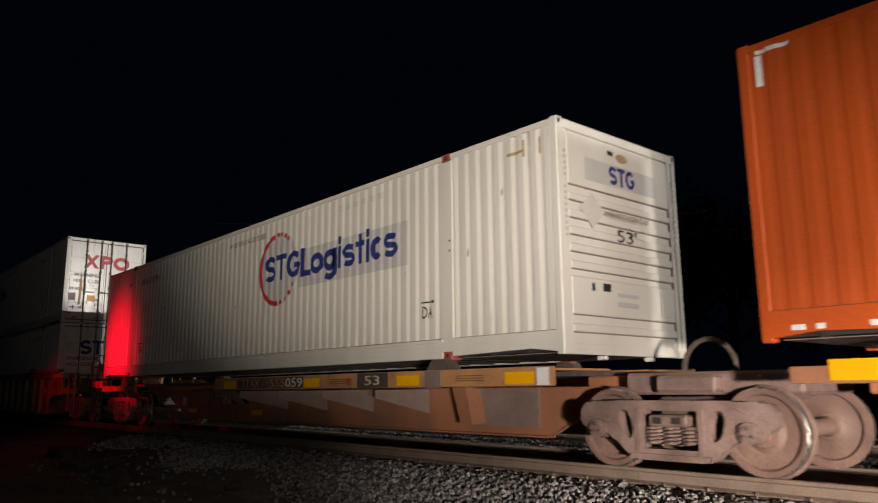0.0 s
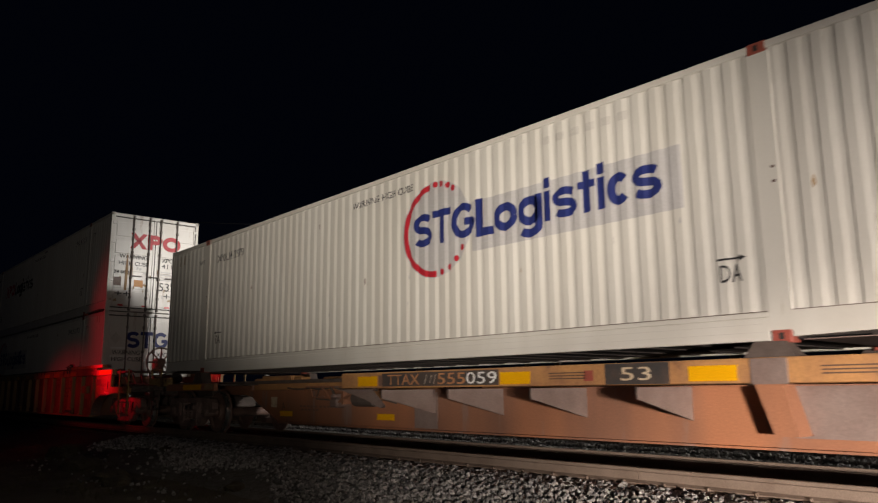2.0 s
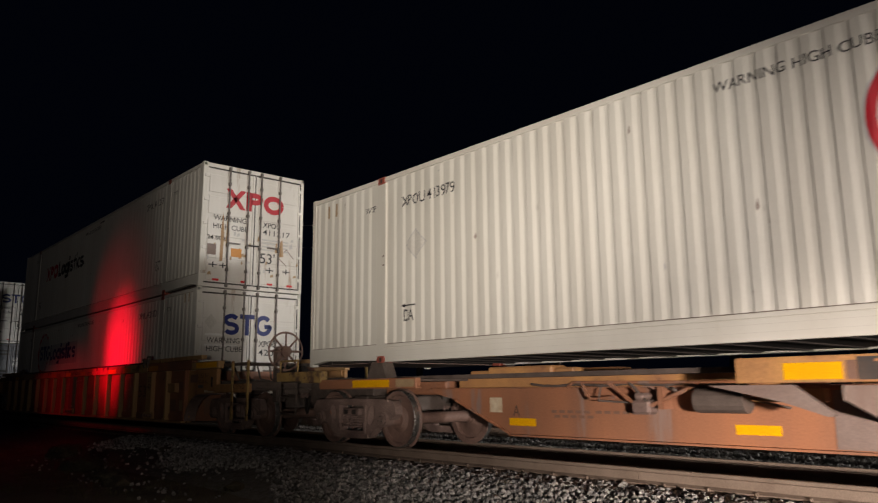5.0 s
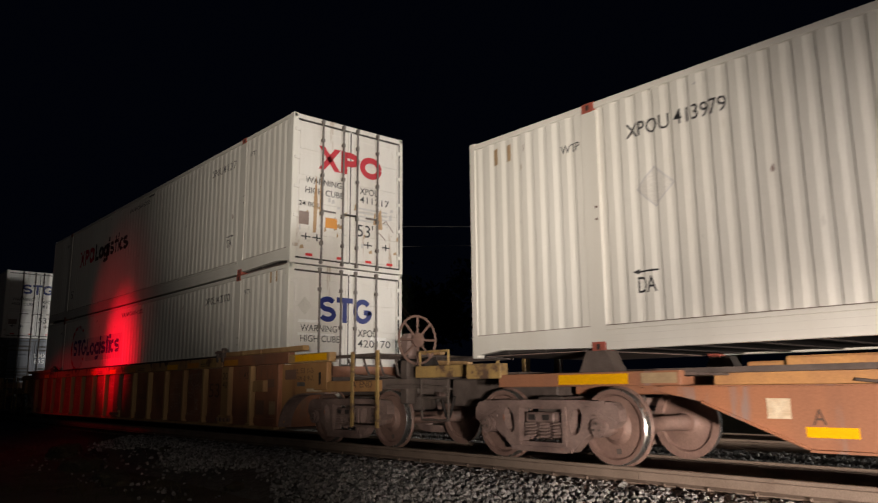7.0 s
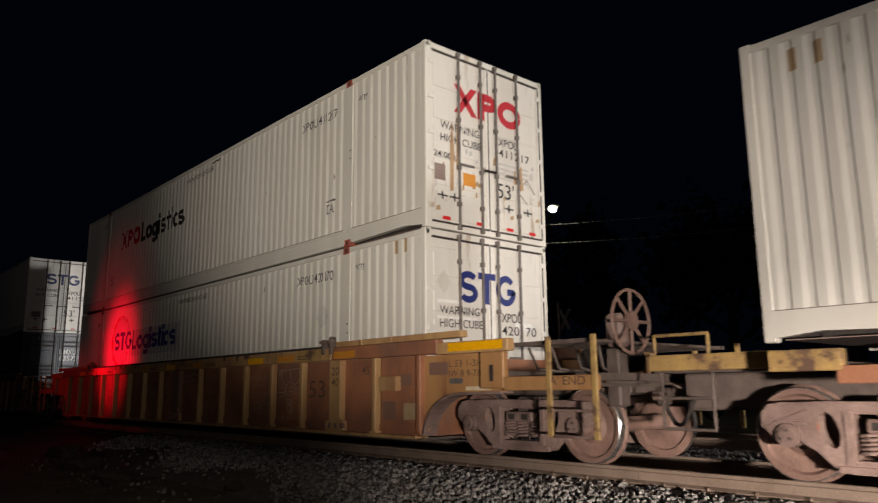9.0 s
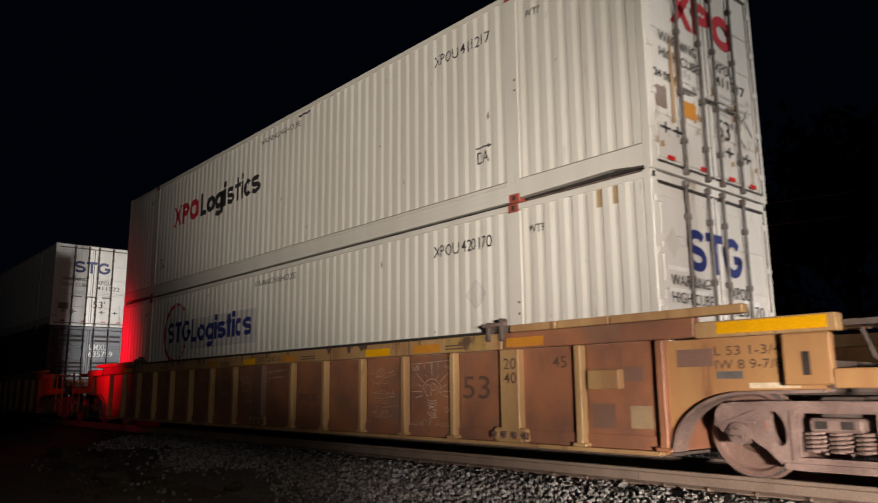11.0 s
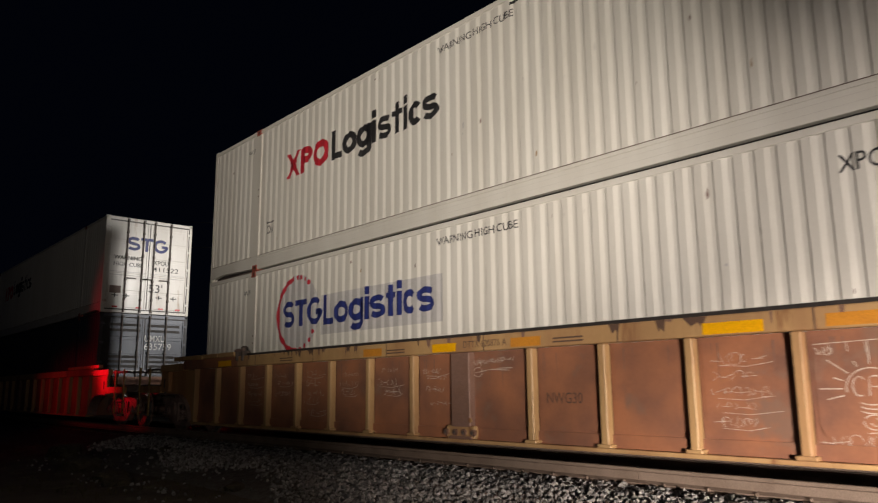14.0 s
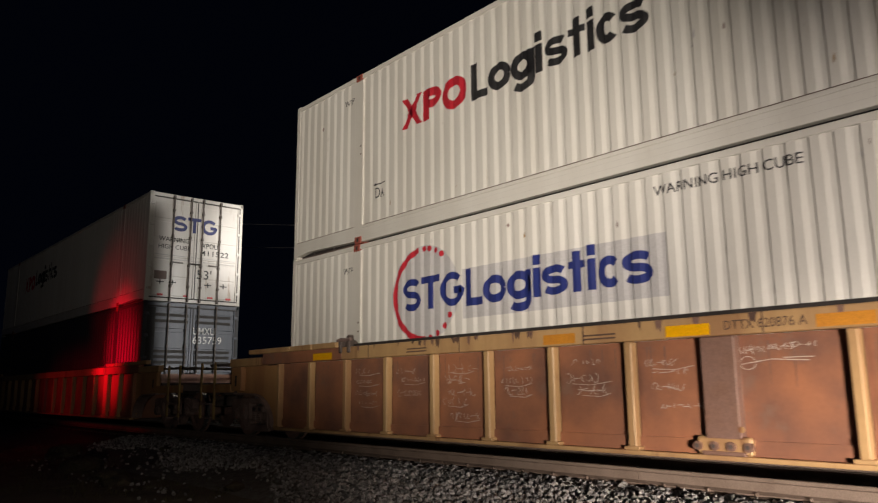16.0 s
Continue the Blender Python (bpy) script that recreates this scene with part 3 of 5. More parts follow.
def small_marks(c, o, number, xn, zn):
    side_text(c, number, xn + o, zn, 0.16, INK, 1.13)
    side_text(c, "WTP", xn + 1.77 + o, zn + 0.06, 0.10, INK, 0.26)


def container_b():
    c = rolling(container("container", "white corrugated container with red and black wordmark, stacked on top", WHITE, -26.28, 3.143))
    doors(c, WHITE_DOOR)
    o = 26.28 + HALF_L
    scuffs(c, 2, 34)
    side_shape(c, "wordmark", mark_shapes("XPO", -39.34 + o, 1.60, 0.48, 1.44), CRIMSON, label="crimson painted wordmark shape")
    side_shape(c, "wordmark", mark_shapes("Lorbetbce", -37.82 + o, 1.60, 0.53, 2.80), INK, label="black painted wordmark shape")
    side_text(c, "WARNING HIGH CUBE", -35.05 + o, 2.55, 0.105, INK, 1.5)
    side_text(c, "WTP", -40.87 + o, 2.44, 0.10, INK, 0.27)
    small_marks(c, o, "XPOU 411217", -29.78, 2.36)
    arrow_mark(c, -40.0 + o, 0.66, True)
    arrow_mark(c, -28.92 + o, 0.66)
    side_shape(c, "data_bar", [rect(-33.6 + o, -33.2 + o, 2.72, 2.76)], INK)
    X = HALF_L - 0.0015
    end_shape(c, "wordmark", mark_shapes("XPO", -0.74, 1.88, 0.46, 1.50), CRIMSON, X)
    end_text(c, "WARNING", -1.01, 1.56, 0.12, INK, X, 0.80)
    end_text(c, "HIGH CUBE", -1.01, 1.36, 0.12, INK, X, 0.84)
    end_text(c, "XPOU", 0.22, 1.54, 0.13, INK, X, 0.46)
    end_text(c, "411217", 0.22, 1.36, 0.13, INK, X, 0.72)
    end_text(c, "53'", 0.17, 0.67, 0.24, INK, X, 0.38)
    end_text(c, "24 000", -1.14, 1.10, 0.09, INK, X, 0.42)
    end_shape(c, "data_panel", [rect(-1.13, -0.92, 0.74, 0.99)], GREYPAINT, X)
    end_shape(c, "data_panel", [rect(-0.56, -0.30, 0.74, 0.94)], ORANGE_TAPE, X, "worn yellow warning sticker")
    end_shape(c, "data_bar", [rect(0.2, 0.9, z, z + 0.035) for z in (1.22, 1.14, 1.06, 0.98)], PATCH, X)
    for y in (-0.98, -0.74, 0.42, 0.86):
        end_shape(c, "latch_plate", [[rect(y - 0.10, y + 0.10, 0.50, 0.525), rect(y - 0.015, y + 0.015, 0.45, 0.50), rect(y - 0.015, y + 0.015, 0.525, 0.58)]], INK, X + 0.003)
    end_shape(c, "rust_run", [[(-0.83, 0.60), (-0.76, 0.62), (-0.74, 1.25), (-0.78, 1.75), (-0.82, 1.30)], [(0.66, 0.86), (0.78, 0.88), (0.74, 1.30), (0.68, 1.22)],
                                [(-0.70, 0.95), (-0.61, 0.98), (-0.63, 1.50), (-0.66, 1.90), (-0.69, 1.45)], [(0.55, 0.95), (0.61, 0.95), (0.60, 1.20), (0.57, 1.18)]], RUSTRUN, X + 0.002, "brown rust run")
    rg = random.Random(12)
    for k in range(46):
        y, z = rg.uniform(-1.15, 1.15), rg.uniform(0.2, 1.3)
        w, h = rg.uniform(0.02, 0.10), rg.uniform(0.02, 0.16)
        if abs(y) > 0.09:
            end_shape(c, "dirt_smear", [[(y, z), (y + w, z + 0.2 * h), (y + 0.8 * w, z + h), (y + 0.1 * w, z + 0.7 * h)]], rg.choice((TAN, FADED, PATCH)), X - 0.0008)
    end_shape(c, "diamond_edge", [[[(0.62, 0.86), (0.88, 1.06), (0.86, 1.07), (0.63, 0.89)], [(0.88, 1.06), (1.06, 0.86), (1.04, 0.85), (0.87, 1.04)]], [[(0.62, 0.84), (0.85, 0.66), (0.86, 0.68), (0.64, 0.85)]]], GREYPAINT, X)
    for y in (-0.98, -0.30, 0.36, 0.88):
        end_shape(c, "reflector", [rect(y, y + 0.15, 0.15, 0.20)], REFL_RED, X + 0.004, "red reflector strip")


def container_c():
    c = rolling(container("container", "white corrugated container with navy wordmark, sunk in the well car", WHITE, -26.30, 0.282))
    doors(c, WHITE_DOOR)
    o = 26.30 + HALF_L
    scuffs(c, 3, 34)
    round_mark(c, -38.85 + o, 1.93, 0.085)
    side_shape(c, "wordmark_ground", [rect(-38.05 + o, -34.99 + o, 1.51, 2.18)], PATCH, 0.0025)
    side_shape(c, "wordmark", mark_shapes("ETC", -39.32 + o, 1.70, 0.47, 1.31) + mark_shapes("Lorbetbce", -38.0 + o, 1.67, 0.50, 2.85), NAVY, label="navy painted wordmark shape")
    side_text(c, "WARNING HIGH CUBE", -35.10 + o, 2.58, 0.105, INK, 1.53)
    side_text(c, "WTP", -40.85 + o, 2.44, 0.10, INK, 0.27)
    small_marks(c, o, "XPOU 420170", -29.82, 2.41)
    outline_diamond(c, -28.99 + o, 1.81, 0.20)
    for x in (-27.03, -26.81):
        side_shape(c, "rust_tab", [rect(x + o, x + o + 0.08, 2.60, 2.81)], TAN, 0.003)
    X = HALF_L - 0.0015
    end_shape(c, "wordmark", mark_shapes("ETC", -0.66, 1.85, 0.48, 1.22), NAVY, X)
    end_text(c, "WARNING", -1.03, 1.66, 0.12, INK, X, 0.78)
    end_text(c, "HIGH CUBE", -1.03, 1.47, 0.12, INK, X, 0.84)
    end_text(c, "XPOU", 0.22, 1.60, 0.14, INK, X, 0.46)
    end_text(c, "420170", 0.22, 1.40, 0.14, INK, X, 0.78)
    # white strips: lamp glare on the glossy door, put into their colour
    end_shape(c, "sticker_and_glare", [rect(-1.08, -0.62, 1.82, 1.87), rect(-1.08, -0.30, 1.58, 1.63), rect(0.52, 0.9, 1.50, 1.60)], REFL_WHITE, X - 0.0005)
    end_shape(c, "faded_diamond", [[(-0.95, 1.95), (-0.80, 2.12), (-0.95, 2.30), (-1.10, 2.12)]], FADED, X - 0.0005)


def container_d():
    c = rolling(container("container", "white corrugated container with navy door wordmark, stacked on top", WHITE, -49.78, 3.143))
    doors(c, WHITE_DOOR)
    o = 49.78 + HALF_L
    side_shape(c, "wordmark", mark_shapes("XPO", -62.6 + o, 1.50, 0.56, 1.42), CRIMSON)
    side_shape(c, "wordmark", mark_shapes("Lorbetbce", -61.1 + o, 1.62, 0.60, 2.8), INK)
    X = HALF_L - 0.0015
    end_shape(c, "wordmark", mark_shapes("ETC", -0.67, 1.90, 0.42, 1.24), NAVY, X)
    end_text(c, "WARNING", -1.01, 1.60, 0.12, INK, X, 0.80)
    end_text(c, "HIGH CUBE", -1.01, 1.40, 0.12, INK, X, 0.84)
    end_text(c, "XPOU", 0.14, 1.52, 0.14, INK, X, 0.46)
    end_text(c, "411522", 0.14, 1.32, 0.14, INK, X, 0.78)
    end_text(c, "53'", 0.05, 0.67, 0.24, INK, X, 0.40)
    for y in (-0.92, -0.60, 0.36, 0.80):
        end_shape(c, "latch_plate", [[rect(y - 0.10, y + 0.10, 0.50, 0.525), rect(y - 0.015, y + 0.015, 0.45, 0.50), rect(y - 0.015, y + 0.015, 0.525, 0.58)]], INK, X + 0.003)
    # torn grey sticker
    end_shape(c, "sticker_and_glare", [rect(-1.08, -0.76, 0.58, 0.80)], GREYPAINT, X)
    end_shape(c, "data_bar", [rect(-1.1, 1.1, z, z + 0.02) for z in (1.22, 1.12)], PATCH, X - 0.001)
    for y in (-0.98, -0.30, 0.36, 0.88):
        end_shape(c, "reflector", [rect(y, y + 0.15, 0.15, 0.20)], REFL_RED, X + 0.004, "red reflector strip")
    e = rolling(container("container", "dark container with steel-blue doors, sunk in the following well car", DARK_BOX, -49.78, 0.282))
    doors(e, GREY_DOOR)
    X = HALF_L - 0.0015
    end_text(e, "UMXU", 0.02, 2.08, 0.19, REFL_WHITE, X, 0.60)
    end_text(e, "635759", 0.02, 1.84, 0.19, REFL_WHITE, X, 0.80)
    for z in (2.52, 2.36, 1.58, 1.44, 1.30):
        for y0, y1 in ((-1.12, -0.12), (0.08, 1.05)):
            end_shape(e, "door_slot", [rect(y0, y1, z, z + 0.075)], BLACK, X - 0.002)
    end_shape(e, "sill_plate", [rect(-1.0, -0.62, 1.16, 1.22), rect(-0.5, -0.1, 1.16, 1.22), rect(0.05, 0.5, 1.16, 1.22)], REFL_WHITE, X + 0.002)
    end_shape(e, "black_panel", [rect(-1.2, -0.98, 1.1, 2.75)], INK, X + 0.001)


def container_orange():
    c = rolling(container("container", "orange corrugated container with white corner reflectors on a spine car", ORANGE, -3.15 + 2 * HALF_L, 1.240, 0.3))
    o = -(-3.15 + HALF_L) - 0.09
    side_shape(c, "reflector", [rect(-2.89 + o, -2.83 + o, 2.44, 2.75), rect(-2.88 + o, -2.56 + o, 2.765, 2.81)], REFL_WHITE, 0.016, "white reflector tape")
    side_shape(c, "reflector", [rect(-2.81 + o, -2.49 + o, 0.10, 0.15), rect(-2.14 + o, -1.8 + o, 0.10, 0.15)], REFL_WHITE, 0.02, "white reflector tape")


# ---------------------------------------------------------------- trucks and cars
WHEEL_R = 0.425


def truck(car, x):
    """Two wheelsets in cast side frames, under a car; x is the truck's middle in the car's space."""
    B = 0.864
    for dx in (-B, B):
        ws = new("wheelset")
        ws.parent = car
        ws.location = (x + dx, 0, WHEEL_R)
        part("axle", lathe(bmesh.new(), [(0.085, -0.95), (0.085, -0.70), (0.11, -0.66), (0.09, -0.5), (0.09, 0.5), (0.11, 0.66), (0.085, 0.70), (0.085, 0.95)], 16), WHEEL, ws, smooth=True)
        for s in (-1, 1):
            prof = [(0.05, 0.83), (0.14, 0.825), (0.15, 0.80), (0.20, 0.765), (0.34, 0.775), (0.365, 0.815), (WHEEL_R - 0.012, 0.822), (WHEEL_R, 0.812),
                    (WHEEL_R + 0.002, 0.73), (WHEEL_R + 0.025, 0.705), (WHEEL_R + 0.025, 0.69), (0.36, 0.685), (0.34, 0.73), (0.18, 0.715), (0.13, 0.68), (0.05, 0.68)]
            part("wheel", lathe(bmesh.new(), [(r, s * a) for r, a in prof], 48), WHEEL, ws, smooth=True)
            part("tread", lathe(bmesh.new(), [(WHEEL_R - 0.010, s * 0.8235), (WHEEL_R + 0.0015, s * 0.813), (WHEEL_R + 0.0035, s * 0.73), (0.40, s * 0.728)], 48, caps=False), RIM, ws, "bright worn wheel tread", smooth=True)
            part("wheel_mark", boxes((-0.03, 0.03, min(s * 0.772, s * 0.779), max(s * 0.772, s * 0.779), 0.24, 0.30)), DARKSTEEL, ws)
        WHEELSETS.append((ws, tuple(ws.location)))
    for s in (-1, 1):
        y0, y1 = s * 0.92, s * 1.06
        sf = new("side_frame")
        sf.parent = car
        sf.location = (x, 0, 0)
        oval = lambda e: [(e * 0.52 + 0.085 * math.cos(t) + e * 0.03 * math.sin(t), 0.48 + 0.155 * math.sin(t)) for t in np.linspace(0, 2 * math.pi, 14, endpoint=False)]
        bm = bmesh.new()
        pierced(bm, [(-1.12, 0.50), (-1.11, 0.62), (-1.04, 0.70), (-0.60, 0.725), (0.60, 0.725), (1.04, 0.70), (1.11, 0.62), (1.12, 0.50), (1.03, 0.42), (0.80, 0.395), (0.62, 0.28), (0.47, 0.14), (0.36, 0.12),
                     (-0.36, 0.12), (-0.47, 0.14), (-0.62, 0.28), (-0.80, 0.395), (-1.03, 0.42)], [rect(-0.32, 0.32, 0.235, 0.62), oval(-1), oval(1)], y0, y1)
        for e in (-1, 1):
            prism(bm, [(e * 0.33, 0.20), (e * 0.39, 0.20), (e * 0.39, 0.64), (e * 0.33, 0.64)], y1 - s * 0.004, y1 + s * 0.018)
            prism(bm, [(e * 1.05, 0.44), (e * 0.66, 0.62), (e * 0.69, 0.66), (e * 1.08, 0.50)], y1 - s * 0.004, y1 + s * 0.014)
        prism(bm, [(-0.46, 0.13), (0.46, 0.13), (0.46, 0.185), (-0.46, 0.185)], y1 - s * 0.004, y1 + s * 0.03)
        prism(bm, [(-0.95, 0.68), (0.95, 0.68), (0.95, 0.715), (-0.95, 0.715)], y1 - s * 0.004, y1 + s * 0.02)
        part("frame_casting", bm, TRUCK, sf)
        part("bolster_end", boxes((-0.22, 0.22, min(s * 0.70, s * 1.09), max(s * 0.70, s * 1.09), 0.46, 0.58), bevel=0.02), TRUCK, sf)
        for k in (-0.115, 0.105):
            part("bolster_pocket", boxes((k - 0.05, k + 0.05, min(s * 1.09, s * 1.10), max(s * 1.09, s * 1.10), 0.49, 0.555)), BLACK, sf)
        for k in (-0.21, 0.0, 0.21):
            bm = bmesh.new()
            pts = []
            for i in range(41):
                a = i / 40 * 5 * 2 * math.pi
                pts.append((k + 0.085 * math.cos(a), s * 0.99 + 0.075 * math.sin(a), 0.275 + 0.18 * i / 40))
            tube(bm, pts, 0.015, 5)
            part("spring", bm, TRUCK, sf)
        for e in (-1, 1):
            ax = e * B
            bm = bmesh.new()
            rod(bm, (ax, s * 0.95, WHEEL_R), (ax, s * 1.115, WHEEL_R), 0.105, 20)
            rod(bm, (ax, s * 1.115, WHEEL_R), (ax, s * 1.135, WHEEL_R), 0.075, 16)
            cap = part("bearing_cap", bm, TRUCK, sf, "rusty round bearing cap")
            bm = bmesh.new()
            for i in range(3):
                a = radians(90 + 120 * i)
                rod(bm, (ax + 0.045 * math.cos(a), s * 1.135, WHEEL_R + 0.045 * math.sin(a)), (ax + 0.045 * math.cos(a), s * 1.152, WHEEL_R + 0.045 * math.sin(a)), 0.014, 6)
            tagged(part("bolt", bm, DARKSTEEL, sf), kind="stuff")
            part("bearing_adapter", boxes((ax - 0.15, ax + 0.15, min(s * 0.94, s * 1.07), max(s * 0.94, s * 1.07), 0.51, 0.55), bevel=0.008), TRUCK, sf)
    part("bolster", boxes((x - 0.20, x + 0.20, -0.90, 0.90, 0.50, 0.76), bevel=0.03), DARKSTEEL, car)
    part("brake_beam", boxes((x - 0.36, x - 0.30, -0.7, 0.7, 0.30, 0.40), (x + 0.30, x + 0.36, -0.7, 0.7, 0.30, 0.40), bevel=0.01), DARKSTEEL, car)
    for s in (-1, 1):
        for e in (-1, 1):
            bm = bmesh.new()
            prism(bm, [(x + e * 0.36, 0.28), (x + e * 0.44, 0.26), (x + e * 0.43, 0.56), (x + e * 0.37, 0.56)], s * 0.72, s * 0.81)
            part("brake_shoe", bm, DARKSTEEL, car)


def car_text(parent, text, x, z, size, mat, y, width=None):
    bm, w = flat_text(text, size)
    part("lettering", lay_on_side(bm, x, z, width, w, False, y=y), mat, parent)


def car_shape(parent, name, outlines, mat, y, label=""):
    for o in outlines:
        bm = bmesh.new()
        bm.faces.new([bm.verts.new((x, y, z)) for x, z in o])
        part(name, bm, mat, parent, label)


def spine_car(x_front, x_rear, truck_xs, label):
    """A single spine with outrigger side beams, on which the container's corners stand."""
    xc = (x_front + x_rear) / 2
    c = thing("spine_car", label, "rail car", "rail cars of the train")
    c.location = (xc, RAIL_Y, 0)
    a, b = x_rear - xc, x_front - xc
    low = a + 6.9        # behind this the side beam is shallower
    for s in (-1, 1):
        y = s * 1.53
        lo, hi = min(y, y - s * 0.10), max(y, y - s * 0.10)
        part("side_beam", boxes((low, b, lo, hi, 0.885, 1.105), bevel=0.008), SPINE_BEAM, c)
        part("rear_beam", boxes((a, a + 2.40, lo + (0.01 if s < 0 else 0), hi - (0 if s < 0 else 0.01), 0.875, 1.02), bevel=0.008), SPINE, c)
        part("inner_beam", boxes((a + 2.2, low - 0.004, min(s * 0.425, s * 0.54), max(s * 0.425, s * 0.54), 0.878, 1.02), bevel=0.008), SPINE_BEAM, c)
        part("deck_plate", boxes((low, b, min(y - s * 0.12, s * 0.42), max(y - s * 0.12, s * 0.42), 1.06, 1.085)), SPINE_BEAM, c)
        part("rear_deck", boxes((a, a + 2.38, min(y - s * 0.12, s * 0.42), max(y - s * 0.12, s * 0.42), 0.975, 1.0)), DARKSTEEL, c)
        # spine web, with its ends cut upward
        bm = bmesh.new()
        prism(bm, [(a + 1.2, 0.86), (a + 1.98, 0.70), (a + 3.1, 0.26), (b - 0.95, 0.26), (b - 0.25, 0.62), (b - 0.15, 0.86)], s * 0.40, s * 0.36)
        part("spine_web", bm, SPINE, c)
        part("bottom_flange", boxes((a + 3.1, b - 0.95, min(s * 0.34, s * 0.48), max(s * 0.34, s * 0.48), 0.235, 0.258)), SPINE, c)
        part("slope_flange", tube(bmesh.new(), [(a + 1.98, s * 0.42, 0.70), (a + 3.1, s * 0.42, 0.25)], 0.02), SPINE, c)
        part("slope_flange", tube(bmesh.new(), [(b - 0.95, s * 0.42, 0.25), (b - 0.25, s * 0.42, 0.61)], 0.018), SPINE, c)
        part("web_flange", boxes((a + 1.6, b - 0.1, min(s * 0.402, s * 0.55), max(s * 0.402, s * 0.55), 0.862, 0.874)), SPINE, c)
        for x in np.arange(b - 3.40, low + 0.3, -1.43):
            bm = bmesh.new()
            vs = []
            for xx in (x - 0.012, x + 0.012):
                vs.append([bm.verts.new((xx, yy, zz)) for yy, zz in ((s * 0.402, 0.86), (s * 1.42, 0.86), (s * 1.42, 0.74), (s * 0.402, 0.50))])
            fs = [bm.faces.new(vs[0]), bm.faces.new(vs[1][::-1])]
            for i in range(4):
                fs.append(bm.faces.new((vs[0][i], vs[1][i], vs[1][(i + 1) % 4], vs[0][(i + 1) % 4])))
            bmesh.ops.recalc_face_normals(bm, faces=fs)
            part("gusset", bm, GREYPAINT, c)
        for px in (b - 2.03, a + 1.35):
            bm = bmesh.new()
            top = 1.107 if px > 0 else 1.022
            prism(bm, [(px - 0.24, top), (px + 0.24, top), (px + 0.13, 1.25), (px - 0.13, 1.25)], s * 1.20, s * 1.40)
            part("container_pedestal", bm, DARKSTEEL, c)
        px = b - 2.0
        bm = bmesh.new()
        prism(bm, [(px - 0.53, 0.883), (px - 0.26, 0.883), (px - 0.13, 0.385), (px - 0.37, 0.385)], s * 0.402, s * 0.70)
        part("outrigger_post", bm, SPINE, c)
        part("outrigger_plate", boxes((b - 2.30, b - 1.15, min(s * 0.403, s * 0.425), max(s * 0.403, s * 0.425), 0.36, 0.86)), GREYPAINT, c)
        part("beam_clamp", boxes((b - 2.15, b - 1.82, min(y, y + s * 0.012), max(y, y + s * 0.012), 0.875, 1.10), bevel=0.004), GREYPAINT, c)
        # brake gear slung under the shallow beam
        part("brake_cylinder", rods(((low - 0.9, s * 0.62, 0.72), (low - 0.35, s * 0.62, 0.72), 0.13), n=16), DARKSTEEL, c)
        part("brake_lever", tube(bmesh.new(), [(low - 2.1, s * 0.56, 0.93), (low - 1.75, s * 0.58, 0.70), (low - 1.5, s * 0.58, 0.66), (low - 0.9, s * 0.56, 0.90)], 0.025), SPINE, c)
        part("brake_rod", tube(bmesh.new(), [(low - 2.7, s * 0.56, 0.87), (low - 2.6, s * 0.57, 0.93), (low - 0.2, s * 0.57, 0.90)], 0.018), SPINE, c)
        part("reservoir_strap", boxes((low - 1.4, low - 1.34, min(s * 0.405, s * 0.60), max(s * 0.405, s * 0.60), 0.62, 0.86)), SPINE, c)
        bm = bmesh.new()
        prism(bm, [(low - 0.4, 0.87), (low + 0.4, 0.87), (low + 0.75, 0.62), (low + 0.68, 0.60), (low + 0.3, 0.72)], s * 1.25, s * 1.31)
        part("beam_brace", bm, GREYPAINT, c)
        rg = random.Random(21)
        for k in range(9):
            x = low - 2.4 + 0.26 * k + rg.uniform(-0.1, 0.1)
            pts = [(x, s * rg.uniform(0.54, 0.58), 0.92), (x + rg.uniform(-0.2, 0.3), s * rg.uniform(0.5, 0.66), rg.uniform(0.70, 0.84)), (x + rg.uniform(0.1, 0.6), s * rg.uniform(0.44, 0.6), rg.uniform(0.62, 0.88))]
            part("brake_pipe", tube(bmesh.new(), pts, rg.uniform(0.011, 0.022)), DARKSTEEL if k % 3 else SPINE, c)
        part("control_valve", boxes((low - 1.75, low - 1.5, min(s * 0.42, s * 0.62), max(s * 0.42, s * 0.62), 0.56, 0.72), (low - 1.70, low - 1.56, min(s * 0.44, s * 0.64), max(s * 0.44, s * 0.64), 0.72, 0.80), bevel=0.03), TRUCK, c)
        for k in (0, 1):
            part("release_box", boxes((low - 0.25 + 0.37 * k, low + 0.08 + 0.37 * k, min(s * 0.66, s * 0.76), max(s * 0.66, s * 0.76), 0.71, 0.84), bevel=0.01), SPINE_BEAM, c)
        part("web_patch", boxes((low + 0.37, low + 0.92, min(s * 0.4005, s * 0.406), max(s * 0.4005, s * 0.406), 0.27, 0.82)), GREYPAINT, c)
        # folded container stops on the shallow deck
        part("folded_stop", boxes((a + 3.1, a + 4.2, min(s * 0.55, s * 0.85), max(s * 0.55, s * 0.85), 1.03, 1.14), (a + 4.2, a + 4.5, min(s * 0.6, s * 0.80), max(s * 0.6, s * 0.80), 1.04, 1.11), (a + 2.7, a + 3.1, min(s * 0.6, s * 0.8), max(s * 0.6, s * 0.8), 1.03, 1.10), bevel=0.02), SPINE_BEAM, c)
    part("spine_top", boxes((a + 0.4, b - 0.1, -0.88, 0.88, 1.0, 1.055)), DARKSTEEL, c)
    for p, q in ((a + 0.2, a + 1.7), (b - 0.4, b + 0.35)):
        part("end_beam", boxes((p, q, -0.35, 0.35, 0.78, 1.0), bevel=0.02), SPINE, c)
    bm = bmesh.new()
